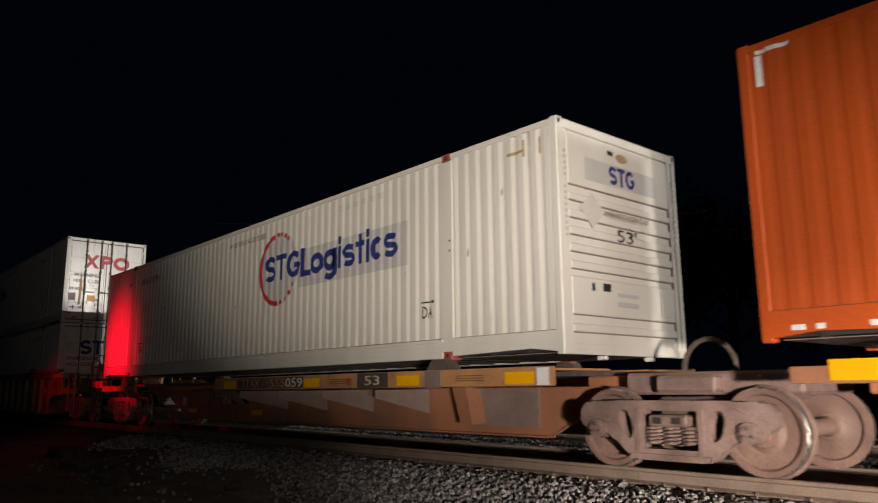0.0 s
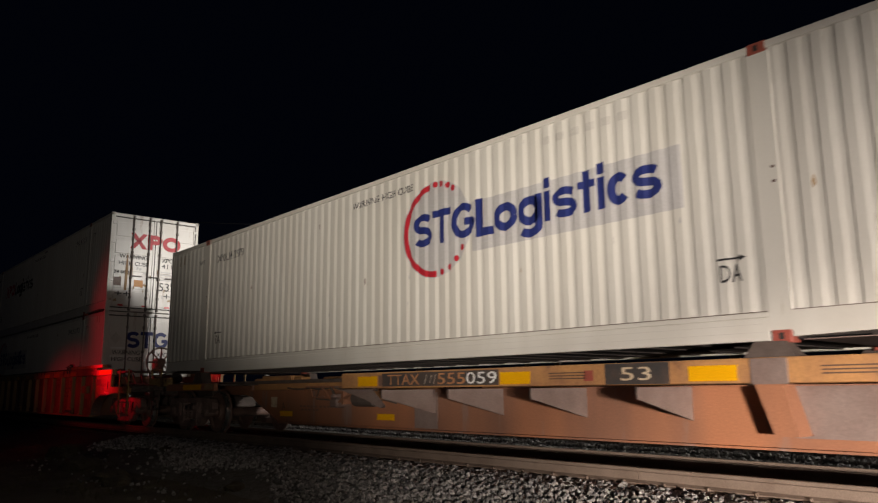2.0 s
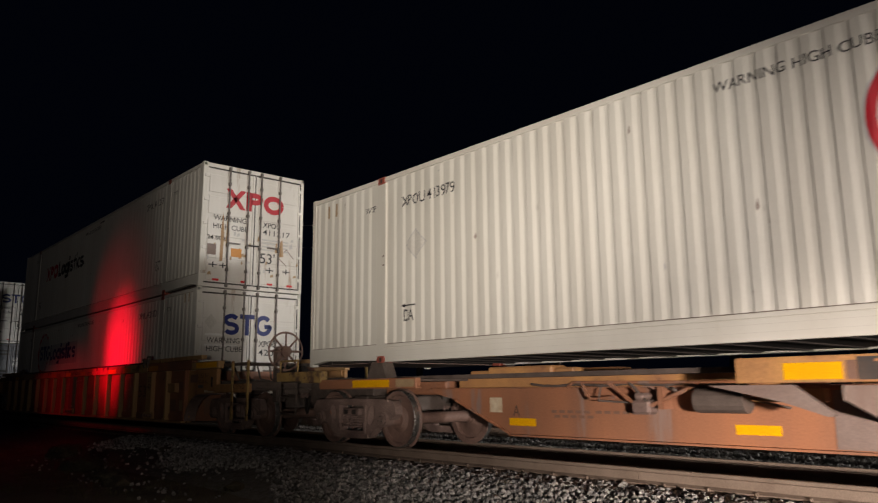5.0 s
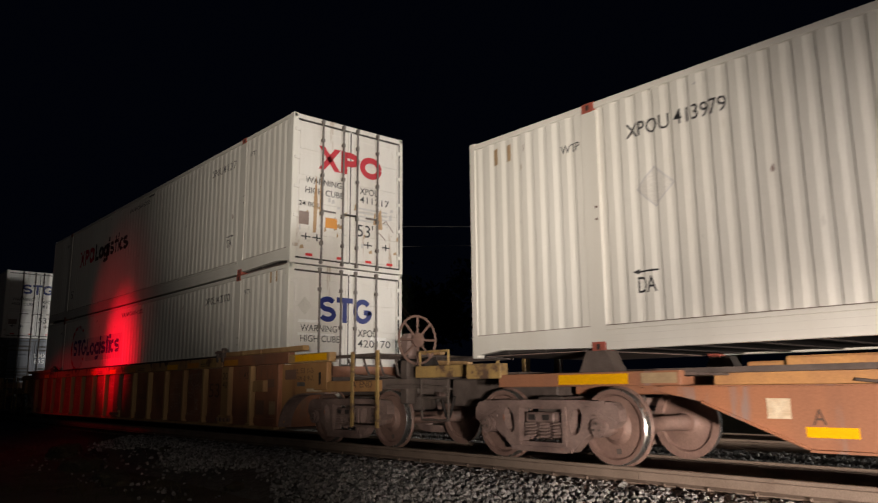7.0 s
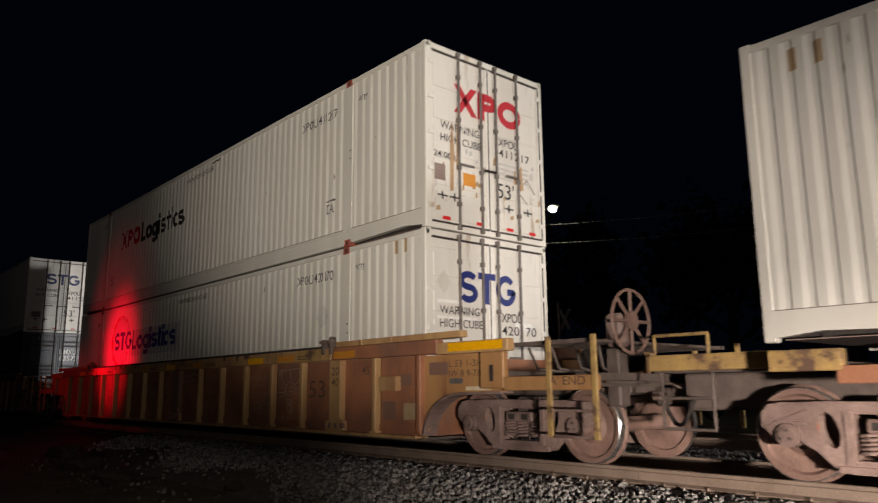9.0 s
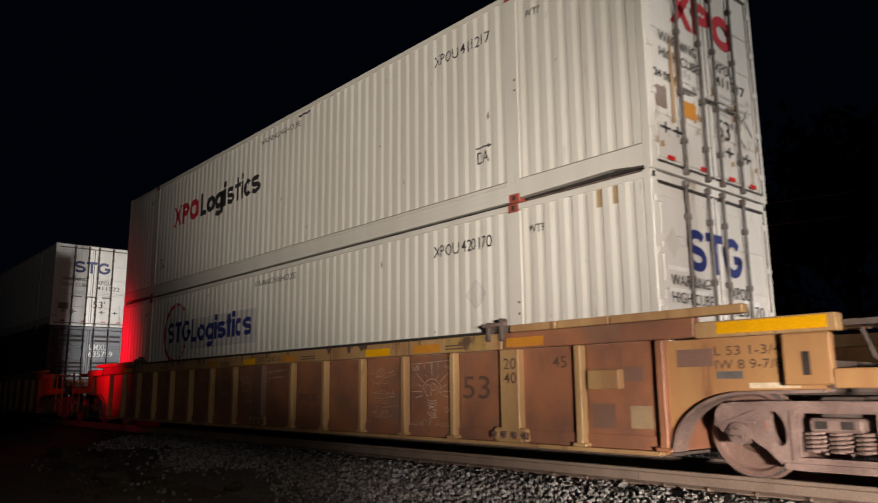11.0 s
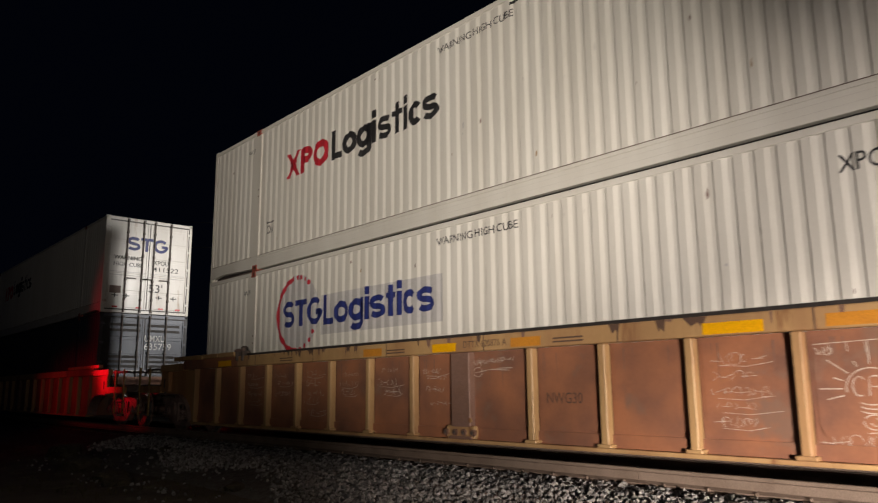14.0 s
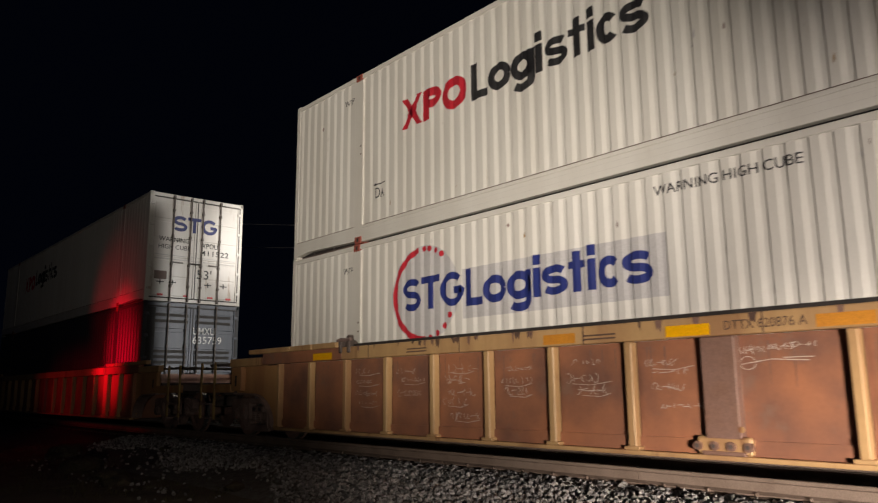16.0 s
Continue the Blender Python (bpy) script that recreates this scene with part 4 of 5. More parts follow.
    tube(bm, [(a + 3.6 + 0.22 * i, -0.56 - 0.01 * math.sin(i * 1.7), 0.915 - 0.03 * abs(math.sin(i * 0.9))) for i in range(14)], 0.016)
    part("brake_pipe", bm, DARKSTEEL, c)
    for tx in truck_xs:
        truck(c, tx - xc)
    return rolling(c)


def spine_a():
    c = spine_car(-5.45, -20.9, (-20.66,), "rust-orange spine car with yellow reflectors carrying a white container")
    o = (5.45 + 20.9) / 2
    y = -1.534
    for a, b in ((-6.14, -5.68), (-8.20, -7.72), (-10.66, -10.18), (-13.57, -13.09)):
        car_shape(c, "reflector", [rect(a + o, b + o, 0.91, 1.05)], YELLOW, y, "yellow reflector plate")
    car_shape(c, "patch", [rect(-5.64 + o, -5.46 + o, 0.895, 1.09)], REFL_WHITE, y)
    car_shape(c, "patch", [rect(-9.15 + o, -8.40 + o, 0.89, 1.10)], PANEL_DARK, y)
    car_text(c, "53", -8.96 + o, 0.93, 0.13, LETTER, y - 0.003, 0.36)
    car_shape(c, "number_panel", [rect(-12.98 + o, -10.68 + o, 0.905, 1.085)], PANEL_DARK, y + 0.0005)
    car_text(c, "TTAX", -12.85 + o, 0.925, 0.14, STENCIL, y - 0.003, 0.70)
    car_text(c, "555", -11.78 + o, 0.925, 0.14, STENCIL, y - 0.003, 0.52)
    car_text(c, "059", -11.24 + o, 0.925, 0.14, REFL_WHITE, y - 0.003, 0.53)
    for x in (-12.05, -11.95, -11.87):
        car_shape(c, "chalk_stroke", [[(x + o, 0.93), (x + 0.012 + o, 0.93), (x + 0.06 + o, 1.05), (x + 0.05 + o, 1.05)]], CHALK, y - 0.0025)
    car_shape(c, "reflector", [rect(-19.98 + o, -19.08 + o, 0.895, 1.0)], YELLOW, y + 0.008, "yellow reflector plate")
    car_shape(c, "patch", [rect(-18.93 + o, -18.53 + o, 0.90, 1.0)], TAN, y + 0.008)
    car_text(c, "A", -17.78 + o, 0.49, 0.15, BROWNMARK, -0.406, 0.13)
    for k, (p, q) in enumerate(((-17.1, 0.55), (-17.05, 0.49), (-16.4, 0.55))):
        for j in range(5):
            car_shape(c, "stencil_bar", [rect(p + 0.13 * j + o, p + 0.13 * j + 0.09 + o, q, q + 0.035)], PRIMER, -0.4045)
    car_shape(c, "reflector", [rect(-14.62 + o, -14.14 + o, 0.37, 0.47), rect(-17.85 + o, -17.37 + o, 0.37, 0.47)], YELLOW, -0.405, "yellow reflector plate")
    car_shape(c, "patch", [rect(-18.22 + o, -17.98 + o, 0.54, 0.74)], LETTER, -0.405)
    for x in (-7.0, -9.9):
        for z in (0.955, 0.985, 1.015):
            car_shape(c, "stencil_bar", [rect(x + o, x + o + 0.5, z, z + 0.012)], BROWNMARK, y)
    car_shape(c, "patch", [rect(-9.42 + o, -9.30 + o, 0.93, 1.04)], CASTING_RED, y)
    car_shape(c, "patch", [rect(-13.06 + o, -12.985 + o, 0.91, 1.06)], PRIMER, y + 0.001)
    # end platform, wheel stand and steps towards the following car
    part("end_grab", tube(bmesh.new(), [(-22.80 + o, -1.15, 1.16), (-22.80 + o, -1.15, 1.38), (-22.2 + o, -1.15, 1.38), (-22.2 + o, -1.15, 1.16)], 0.018), DIRTY_YELLOW, c)
    part("end_step_beam", boxes((-22.85 + o, -21.5 + o, -1.2, -1.08, 1.02, 1.18), bevel=0.01), DIRTY_YELLOW, c)
    part("end_step_cap", boxes((-21.45 + o, -20.85 + o, -1.53, -1.40, 0.98, 1.16), bevel=0.01), DIRTY_YELLOW, c)
    part("stirrup", tube(bmesh.new(), [(-22.7 + o, -1.2, 1.0), (-22.7 + o, -1.2, 0.45), (-22.15 + o, -1.2, 0.45), (-22.15 + o, -1.2, 1.0)], 0.016), DARKSTEEL, c)
    part("stirrup", tube(bmesh.new(), [(-22.7 + o, -1.2, 0.75), (-22.15 + o, -1.2, 0.75)], 0.016), DARKSTEEL, c)
    part("draft_box", boxes((-22.9 + o, -20.9 + o, -0.45, 0.45, 0.62, 1.0), (-23.25 + o, -22.9 + o, -0.16, 0.16, 0.66, 0.90), bevel=0.02), DARKSTEEL, c)
    part("cross_deck", boxes((-22.85 + o, -20.95 + o, -1.1, 1.5, 1.0, 1.06)), DARKSTEEL, c)


def spine_front():
    c = spine_car(13.0, -2.83, (-4.30,), "rust-orange spine car carrying an orange container")
    o = -(13.0 - 2.83) / 2
    y = -1.534
    car_shape(c, "reflector", [rect(-2.50 + o, -1.7 + o, 0.90, 1.07)], YELLOW, y, "yellow reflector plate")
    part("hitch_cover", boxes((-5.1 + o, -3.1 + o, -0.62, 0.62, 0.78, 1.02), (-4.6 + o, -3.9 + o, -0.8, 0.8, 0.80, 0.98), bevel=0.03), TRUCK, c)
    part("air_hose", tube(bmesh.new(), [(-4.22 + o + 0.31 * math.cos(t), -0.3, 1.04 + 0.34 * math.sin(t)) for t in np.linspace(math.pi, 0, 13)], 0.03, 8), DARKSTEEL, c, "arched grey air hose")


def well_car(x_mid, label):
    """A 53-foot well: deep side sheets with ribs between a top chord and a bottom sill, decks over the trucks."""
    c = thing("well_car", label, "rail car", "rail cars of the train")
    c.location = (x_mid, RAIL_Y, 0)
    H = 8.15
    wide = {2: 0.30, 8: 0.34}
    ribs = [8.20 - 1.005 * i for i in range(8)] + [0.0] + [0.05 - 1.015 * k for k in range(1, 9)]
    for s in (-1, 1):
        yo = s * 1.545
        span = lambda p, q: (min(yo - s * p, yo - s * q), max(yo - s * p, yo - s * q))
        part("top_chord", boxes((-6.1, 6.1, *span(0.0, 0.13), 1.36, 1.555), bevel=0.01), RIB, c)
        part("chord_seal", boxes((-6.1, 6.1, *span(0.06, 0.2), 1.556, 1.60)), BLACK, c)
        for e in (-1, 1):
            part("end_chord", boxes((min(e * 6.104, e * 8.6), max(e * 6.104, e * 8.6), *span(0.004, 0.13), 1.36, 1.555), bevel=0.01), BROWN, c)
            part("end_chord", boxes((min(e * 8.604, e * 9.87), max(e * 8.604, e * 9.87), *span(0.0, 0.13), 1.345, 1.50), bevel=0.01), RIB, c)
            for k in range(3):
                p, q = 6.25 + k * 0.71, 6.25 + k * 0.71 + (0.69 if k < 2 else 1.42)
                part("chord_cap", boxes((min(e * p, e * q), max(e * p, e * q), *span(-0.012, 0.11), 1.558, 1.645), bevel=0.008), RIB, c)
            part("guide_block", boxes((min(e * 5.86, e * 6.16), max(e * 5.86, e * 6.16), *span(0.05, 0.16), 1.557, 1.66), bevel=0.03), DARKSTEEL, c)
        part("bottom_sill", boxes((-H, H, *span(0.015, 0.24), 0.215, 0.26), bevel=0.006), RIB, c)
        part("floor_angle", boxes((-H, H, *span(0.1, 0.125), 0.262, 0.40)), BROWN, c)
        for i in range(16):
            x0, x1 = ribs[i], ribs[i + 1]
            bm = bmesh.new()
            a, b = x1 + 0.02, x0
            yy = yo - s * 0.135
            box(bm, a - 0.05, b + 0.05, *sorted((yy, yy + s * 0.008)), 0.262, 1.358)
            m = part("side_sheet", bm, BROWN, c)
            bm = bmesh.new()
            r0, xa, xb = 0.14, a + 0.07, b - 0.07
            foot = [(xb - r0 + r0 * math.sin(t), 0.43 + r0 - r0 * math.cos(t)) for t in np.linspace(0, math.pi / 2, 5)]
            foot2 = [(xa + r0 - r0 * math.cos(t), 0.43 + r0 - r0 * math.sin(t)) for t in np.linspace(0, math.pi / 2, 5)]
            prism(bm, foot + [(xb, 1.30), (xa, 1.30)] + foot2, yy + s * 0.0085, yy + s * 0.020)
            part("pressed_panel", bm, BROWN, m)
        for i in range(17):
            w = wide.get(i, 0.09)
            x = ribs[i]
            part("rib", boxes((x - w / 2, x + w / 2, *span(0.02, 0.13), 0.264, 1.358), bevel=0.012), {0: BROWN, 8: PRIMER}.get(i, RIB), c)
            part("rib_foot", boxes((x - w / 2 - 0.04, x + w / 2 + 0.04, *span(0.005, 0.13), 0.262, 0.30), bevel=0.006), {0: BROWN, 8: PRIMER}.get(i, RIB), c)
        for e in (-1, 1):
            bm = bmesh.new()
            arch = [(e * (H + 0.02), 0.22), (e * (H + 0.02), 1.343), (e * 9.72, 1.343), (e * 9.72, 0.845), (e * 9.05, 0.83)]
            arch += [(e * (9.05 - 0.75 * math.sin(t)), 0.22 + 0.61 * math.cos(t)) for t in np.linspace(0.15, 1.45, 8)]
            prism(bm, arch, yo - s * 0.10, yo - s * 0.125)
            part("arch_sheet", bm, WELL_TAN, c)
            bm = bmesh.new()
            cur = [(9.72, 0.83), (9.05, 0.815)] + [(9.05 - 0.75 * math.sin(t), 0.22 + 0.595 * math.cos(t)) for t in np.linspace(0.15, 1.5, 9)]
            prism(bm, [(e * p, q) for p, q in cur] + [(e * (p - 0.012), q + 0.028) for p, q in cur[::-1]], yo - s * 0.02, yo - s * 0.26)
            part("arch_flange", bm, TRUCK, c)
            # bracket post, lower end beam, steps
            part("end_post", boxes((min(e * 9.40, e * 9.80), max(e * 9.40, e * 9.80), *span(0.005, 0.10), 0.89, 1.343), bevel=0.015), WELL_TAN, c)
            part("post_slot", boxes((min(e * 9.57, e * 9.63), max(e * 9.57, e * 9.63), *span(-0.002, 0.004), 0.98, 1.18)), BLACK, c)
            part("end_beam", boxes((min(e * 9.80, e * 11.10), max(e * 9.80, e * 11.14), *span(0.0, 0.08), 0.865, 1.03), bevel=0.01), WELL_TAN, c)
            for x in (10.50, 11.12):
                part("ladder_post", boxes((min(e * x - 0.035, e * x + 0.035), max(e * x - 0.035, e * x + 0.035), *span(-0.014, 0.02), 0.34, 1.47), bevel=0.008), DIRTY_YELLOW, c)
            for z in (0.345, 0.62):
                part("step_bar", tube(bmesh.new(), [(e * 10.50, yo - s * 0.03, z), (e * 11.12, yo - s * 0.03, z)], 0.016), TRUCK, c)
    for e in (-1, 1):
        part("end_wall", boxes((min(e * 8.13, e * 8.19), max(e * 8.13, e * 8.19), -1.36, 1.36, 0.25, 1.34)), BROWN, c)
        part("truck_deck", boxes((min(e * 8.2, e * 10.9), max(e * 8.2, e * 10.9), -0.62, 0.62, 0.80, 1.05), bevel=0.03), DARKSTEEL, c)
        part("cross_beam", boxes((min(e * 9.3, e * 9.75), max(e * 9.3, e * 9.75), -1.4, 1.4, 0.92, 1.10), (min(e * 10.8, e * 11.05), max(e * 10.8, e * 11.05), -1.45, 1.45, 0.90, 1.05)), DARKSTEEL, c)
        part("grating", boxes(*[(min(e * x, e * (x + 0.03)), max(e * x, e * (x + 0.03)), -1.42, 1.42, 1.40, 1.43) for x in np.arange(9.9, 11.0, 0.08)],
                              (min(e * 9.88, e * 11.0), max(e * 9.88, e * 11.0), -1.43, -1.39, 1.39, 1.44), (min(e * 9.88, e * 11.0), max(e * 9.88, e * 11.0), 1.39, 1.43, 1.39, 1.44)), DARKSTEEL, c)
        part("coupler", boxes((min(e * 10.9, e * 11.5), max(e * 10.9, e * 11.5), -0.13, 0.13, 0.66, 0.88), (min(e * 11.4, e * 11.65), max(e * 11.4, e * 11.65), -0.2, 0.2, 0.62, 0.92), bevel=0.03), DARKSTEEL, c)
        truck(c, e * 9.60)
    part("well_floor", boxes((-H, H, -1.42, 1.42, 0.20, 0.232)), DARKSTEEL, c)
    return rolling(c)


def lower_body(c):
    """Brings the body of a well car down to its height over the rail; the trucks stay."""
    for p in c.children:
        if p.type == "MESH" and p.name.split(".")[0] not in ("bolster", "brake_beam", "brake_shoe", "step_bar"):
            for v in p.data.vertices:
                v.co.z *= 0.968
            for q in p.children:
                for v in q.data.vertices:
                    v.co.z *= 0.968


def brake_wheel(c, x, y, z):
    w = new("hand_brake")
    w.parent = c
    w.location = (x, y, z)
    bm = bmesh.new()
    pts = [(0.0, 0.36 * math.cos(t), 0.36 * math.sin(t)) for t in np.linspace(0, 2 * math.pi, 29)]
    tube(bm, pts, 0.02, 6)
    for i in range(8):
        a = math.pi * i / 4
        rod(bm, (0, 0.08 * math.cos(a), 0.08 * math.sin(a)), (0, 0.36 * math.cos(a), 0.36 * math.sin(a)), 0.02, 6)
    rod(bm, (-0.02, 0, 0), (0.03, 0, 0), 0.11, 16)
    part("wheel_rim", bm, WHEEL, w, "rusty spoked hand wheel")
    part("gear_box", boxes((-0.30, -0.05, -0.12, 0.12, -0.28, 0.10), bevel=0.05), TRUCK, w)
    part("gear_stand", boxes((-0.30, -0.12, -0.10, 0.10, -0.95, -0.30), bevel=0.02), DARKSTEEL, w)


def well_first():
    c = well_car(-34.40, "rusty brown and yellow well car with ribbed sides and chalk marks")
    brake_wheel(c, 11.06, -0.75, 1.60)
    o, y = 34.40, -1.549
    part("uncoupling_lever", tube(bmesh.new(), [(11.15, -1.4, 0.95), (11.25, -1.0, 0.95), (11.3, -0.4, 0.93), (11.45, -0.15, 0.80)], 0.016), DARKSTEEL, c)
    for yy, d in ((-0.35, 0.32), (0.35, 0.28)):
        part("air_hose", tube(bmesh.new(), [(11.15 + 0.55 * k / 8, yy - 0.03 * k, 0.78 - d * math.sin(math.pi * k / 8)) for k in range(9)], 0.024, 8), BLACK, c, "black rubber air hose")
    part("angle_cock", boxes((11.05, 11.18, -0.42, -0.28, 0.74, 0.84), bevel=0.02), TRUCK, c)
    part("brake_chain", tube(bmesh.new(), [(10.52, -0.53, 1.30), (10.50, -0.55, 1.0), (10.42, -0.55, 0.70), (10.0, -0.5, 0.58)], 0.014), STEEL, c)
    part("bell_crank", boxes((10.38, 10.58, -0.58, -0.50, 0.84, 1.0), bevel=0.02), DARKSTEEL, c)
    for k in range(4):
        part("end_pipe", tube(bmesh.new(), [(9.95 + 0.25 * k, -1.25 + 0.12 * k, 1.38), (10.0 + 0.24 * k, -1.15 + 0.1 * k, 1.12), (10.2 + 0.2 * k, -0.8, 1.08)], 0.018), DARKSTEEL, c)
    part("deck_tank", rods(((10.0, -0.2, 1.24), (10.75, -0.2, 1.24), 0.16), n=18), BLACK, c, "black reservoir tank")
    for a, b in ((-25.57, -24.60), (-31.05, -30.47), (-34.90, -34.44), (-41.3, -40.75)):
        car_shape(c, "reflector", [rect(a + o, b + o, 1.375, 1.485)], YELLOW, y, "yellow reflector plate")
    for a, b in ((-28.22, -27.64), (-29.95, -29.4), (-33.49, -33.03), (-36.45, -36.0)):
        car_shape(c, "label_plate", [rect(a + o, b + o, 1.38, 1.49)], ORANGE_TAPE, y)
    for x in (-32.85, -35.9, -29.3, -38.9):
        for z in (1.40, 1.44):
            car_shape(c, "stencil_bar", [rect(x + o, x + o + 0.42, z, z + 0.018)], BROWNMARK, y)
    part("drain_hole", rods(((-34.22 + o, -1.53, 0.50), (-34.22 + o, -1.519, 0.50), 0.03), n=12), RIB, c)
    car_text(c, "DTTX 620876 A", -34.30 + o, 1.41, 0.085, BROWNMARK, y, 0.74)
    yr = -1.549 + 0.02
    car_text(c, "20", -28.29 + o, 1.12, 0.13, BROWNMARK, yr, 0.20)
    car_text(c, "40", -28.29 + o, 0.95, 0.13, BROWNMARK, yr, 0.20)
    ys = -1.545 + 0.112
    car_text(c, "53", -29.10 + o, 0.77, 0.28, BROWNMARK, ys, 0.48)
    car_text(c, "NWG30", -33.06 + o, 0.72, 0.12, BROWNMARK, ys, 0.50)
    car_text(c, "45", -27.62 + o, 1.12, 0.13, BROWNMARK, ys, 0.2)
    car_text(c, "'A' END", -23.92 + o, 0.925, 0.095, BROWNMARK, -1.549, 0.52)
    part("placard_box", boxes((-27.07 + o, -26.68 + o, -1.53, -1.43, 0.87, 1.08), bevel=0.01), RIB, c)
    car_shape(c, "patch", [rect(-26.62 + o, -26.36 + o, 0.47, 0.70)], TAN, ys)
    car_shape(c, "patch", [rect(-27.10 + o, -26.80 + o, 0.46, 0.72), rect(-26.70 + o, -26.45 + o, 0.95, 1.1)], PRIMER, ys)
    car_shape(c, "patch", [rect(-26.05 + o, -25.68 + o, 1.08, 1.25)], PRIMER, -1.4485)
    car_shape(c, "patch", [rect(-25.65 + o, -25.4 + o, 0.96, 1.03)], STEEL, -1.449)
    car_text(c, "L 53 1-3/4", -25.66 + o, 1.18, 0.085, BROWNMARK, -1.449, 0.62)
    car_text(c, "IW 8 9-7/8", -25.66 + o, 1.05, 0.085, BROWNMARK, -1.449, 0.62)
    car_shape(c, "patch", [rect(-25.35 + o, -24.9 + o, 0.87, 0.92)], LETTER, -1.449)
    for x, w, h in ((-31.25, 0.25, 0.10), (-31.55, 0.12, 0.13), (-32.1, 0.14, 0.12), (-36.9, 0.1, 0.1), (-38.0, 0.16, 0.09)):
        car_shape(c, "worn_paint", [[(x + o, 1.553), (x + w + o, 1.553), (x + 0.8 * w + o, 1.553 - h), (x + 0.6 * w + o, 1.553 - 0.5 * h), (x + 0.35 * w + o, 1.553 - 0.9 * h)]], BROWNMARK, -1.5465, "chipped dark patch")
    # clamps on the chord, bolt rings at the foot of the wide ribs, worn paint under the clamp
    for x in (6.0, -6.0):
        for a, b, top in ((-0.15, -0.07, 1.70), (0.07, 0.15, 1.74)):
            part("guide_arm", boxes((x + a, x + b, -1.575, -1.47, 1.46, top), bevel=0.02), DARKSTEEL, c)
        part("guide_pin", rods(((x - 0.18, -1.56, 1.66), (x + 0.18, -1.56, 1.67), 0.026)), TRUCK, c)
    for x in (6.19, 0.0):
        for k in range(4):
            part("bolt_ring", rods(((x - 0.24 + 0.16 * k, -1.556, 0.345), (x - 0.24 + 0.16 * k, -1.515, 0.345), 0.042), n=14), PRIMER, c)
            part("bolt_head", rods(((x - 0.24 + 0.16 * k, -1.566, 0.345), (x - 0.24 + 0.16 * k, -1.55, 0.345), 0.022), n=6), DARKSTEEL, c)
        part("foot_plate", boxes((x - 0.26, x + 0.26, -1.53, -1.45, 0.264, 0.43), bevel=0.02), RIB, c)
    car_shape(c, "worn_patch", [rect(5.10, 5.84, 1.372, 1.548)], DIRTY_YELLOW, -1.5475, "worn dark band of rubbed paint")
    rw = random.Random(17)
    for k in range(26):
        x, w, h = rw.uniform(-5.9, 5.0), rw.uniform(0.02, 0.09), rw.uniform(0.03, 0.13)
        car_shape(c, "worn_paint", [[(x, 1.552), (x + w, 1.552), (x + 0.7 * w, 1.552 - h), (x + 0.4 * w, 1.552 - 0.6 * h), (x + 0.2 * w, 1.552 - 0.8 * h)]], rw.choice((BROWNMARK, PRIMER)), -1.5468)
    for k in range(6):
        x = -5.4 + 1.95 * k
        part("chord_joint", boxes((x, x + 0.014, -1.548, -1.53, 1.362, 1.553)), BROWNMARK, c)
    # dark soot along the upper corners of the sheets and runs of rust under the chord
    for i in range(16):
        a = 8.20 - 1.005 * (i + 1) if i < 7 else (0.0 if i == 7 else 0.05 - 1.015 * (i - 7))
        for k in range(3):
            x, w, h = a + rw.uniform(0.12, 0.80), rw.uniform(0.008, 0.02), rw.uniform(0.10, 0.42)
            car_shape(c, "rust_streak", [[(x, 1.30), (x + w, 1.30), (x + 0.6 * w, 1.30 - h), (x + 0.4 * w, 1.30 - h)]], PRIMER, ys - 0.0006)
    # chalk drawings on the sheets
    def chalk(lines, w=0.007):
        bm = bmesh.new()
        for line in lines:
            for q in stroke(line, w):
                bm.faces.new([bm.verts.new((x, ys - 0.0015, z)) for x, z in q])
        bmesh.ops.remove_doubles(bm, verts=bm.verts[:], dist=0.0002)
        tagged(part("chalk_mark", bm, CHALK, c), kind="stuff")

    def scrawl(rng, x, z, w, h, loops):
        """A run of rough strokes, hooks and bows of one hand."""
        out, q = [], x
        while q < x + w:
            g, k = h * rng.uniform(0.5, 1.0), rng.random()
            if k < 0.35:
                a = rng.uniform(0, 360)
                out.append(bow(q, z, g * 0.4, g * 0.5, a, a + rng.uniform(150, 290), 9))
            elif k < 0.75:
                p = [(q + g * rng.uniform(-0.4, 0.4), z + g * u) for u in (0.55, 0.1, -0.5)]
                out.append(p + ([(q + g * 0.5, z - g * 0.45)] if rng.random() < 0.5 else []))
            else:
                out.append([(q - g * 0.4, z + rng.uniform(-0.2, 0.2) * g), (q + g * rng.uniform(0.5, 1.3), z + rng.uniform(-0.3, 0.3) * g)])
            q += w / (loops * 2) * rng.uniform(0.7, 1.5)
        return out

    rng = random.Random(5)
    for i in (4, 7, 8, 9, 10, 11, 12, 13):
        x0 = (8.20 - 1.005 * (i + 1.0) if i < 7 else 0.0 if i == 7 else 0.05 - 1.015 * (i - 7)) + 0.16
        if i == 7:
            chalk(scrawl(rng, x0 + 0.02, 1.22, 0.22, 0.09, 4) + scrawl(rng, x0 + 0.28, 1.24, 0.2, 0.06, 4) + scrawl(rng, x0 + 0.5, 1.25, 0.2, 0.05, 3) + [bow(x0 + 0.08, 1.10, 0.075, 0.06, 0, 350, 16),
                   [(x0 + 0.02, 1.09), (x0 + 0.3, 1.13), (x0 + 0.62, 1.11)], [(x0 + 0.4, 1.14), (x0 + 0.66, 1.14)]])
            continue
        rows = []
        for k in range(rng.randint(3, 5)):
            z = 1.16 - 0.15 * k + rng.uniform(-0.03, 0.03)
            xs = x0 + rng.uniform(0.0, 0.15)
            rows += (scrawl(rng, xs, z, rng.uniform(0.30, 0.55), rng.uniform(0.06, 0.13), rng.randint(3, 6)))
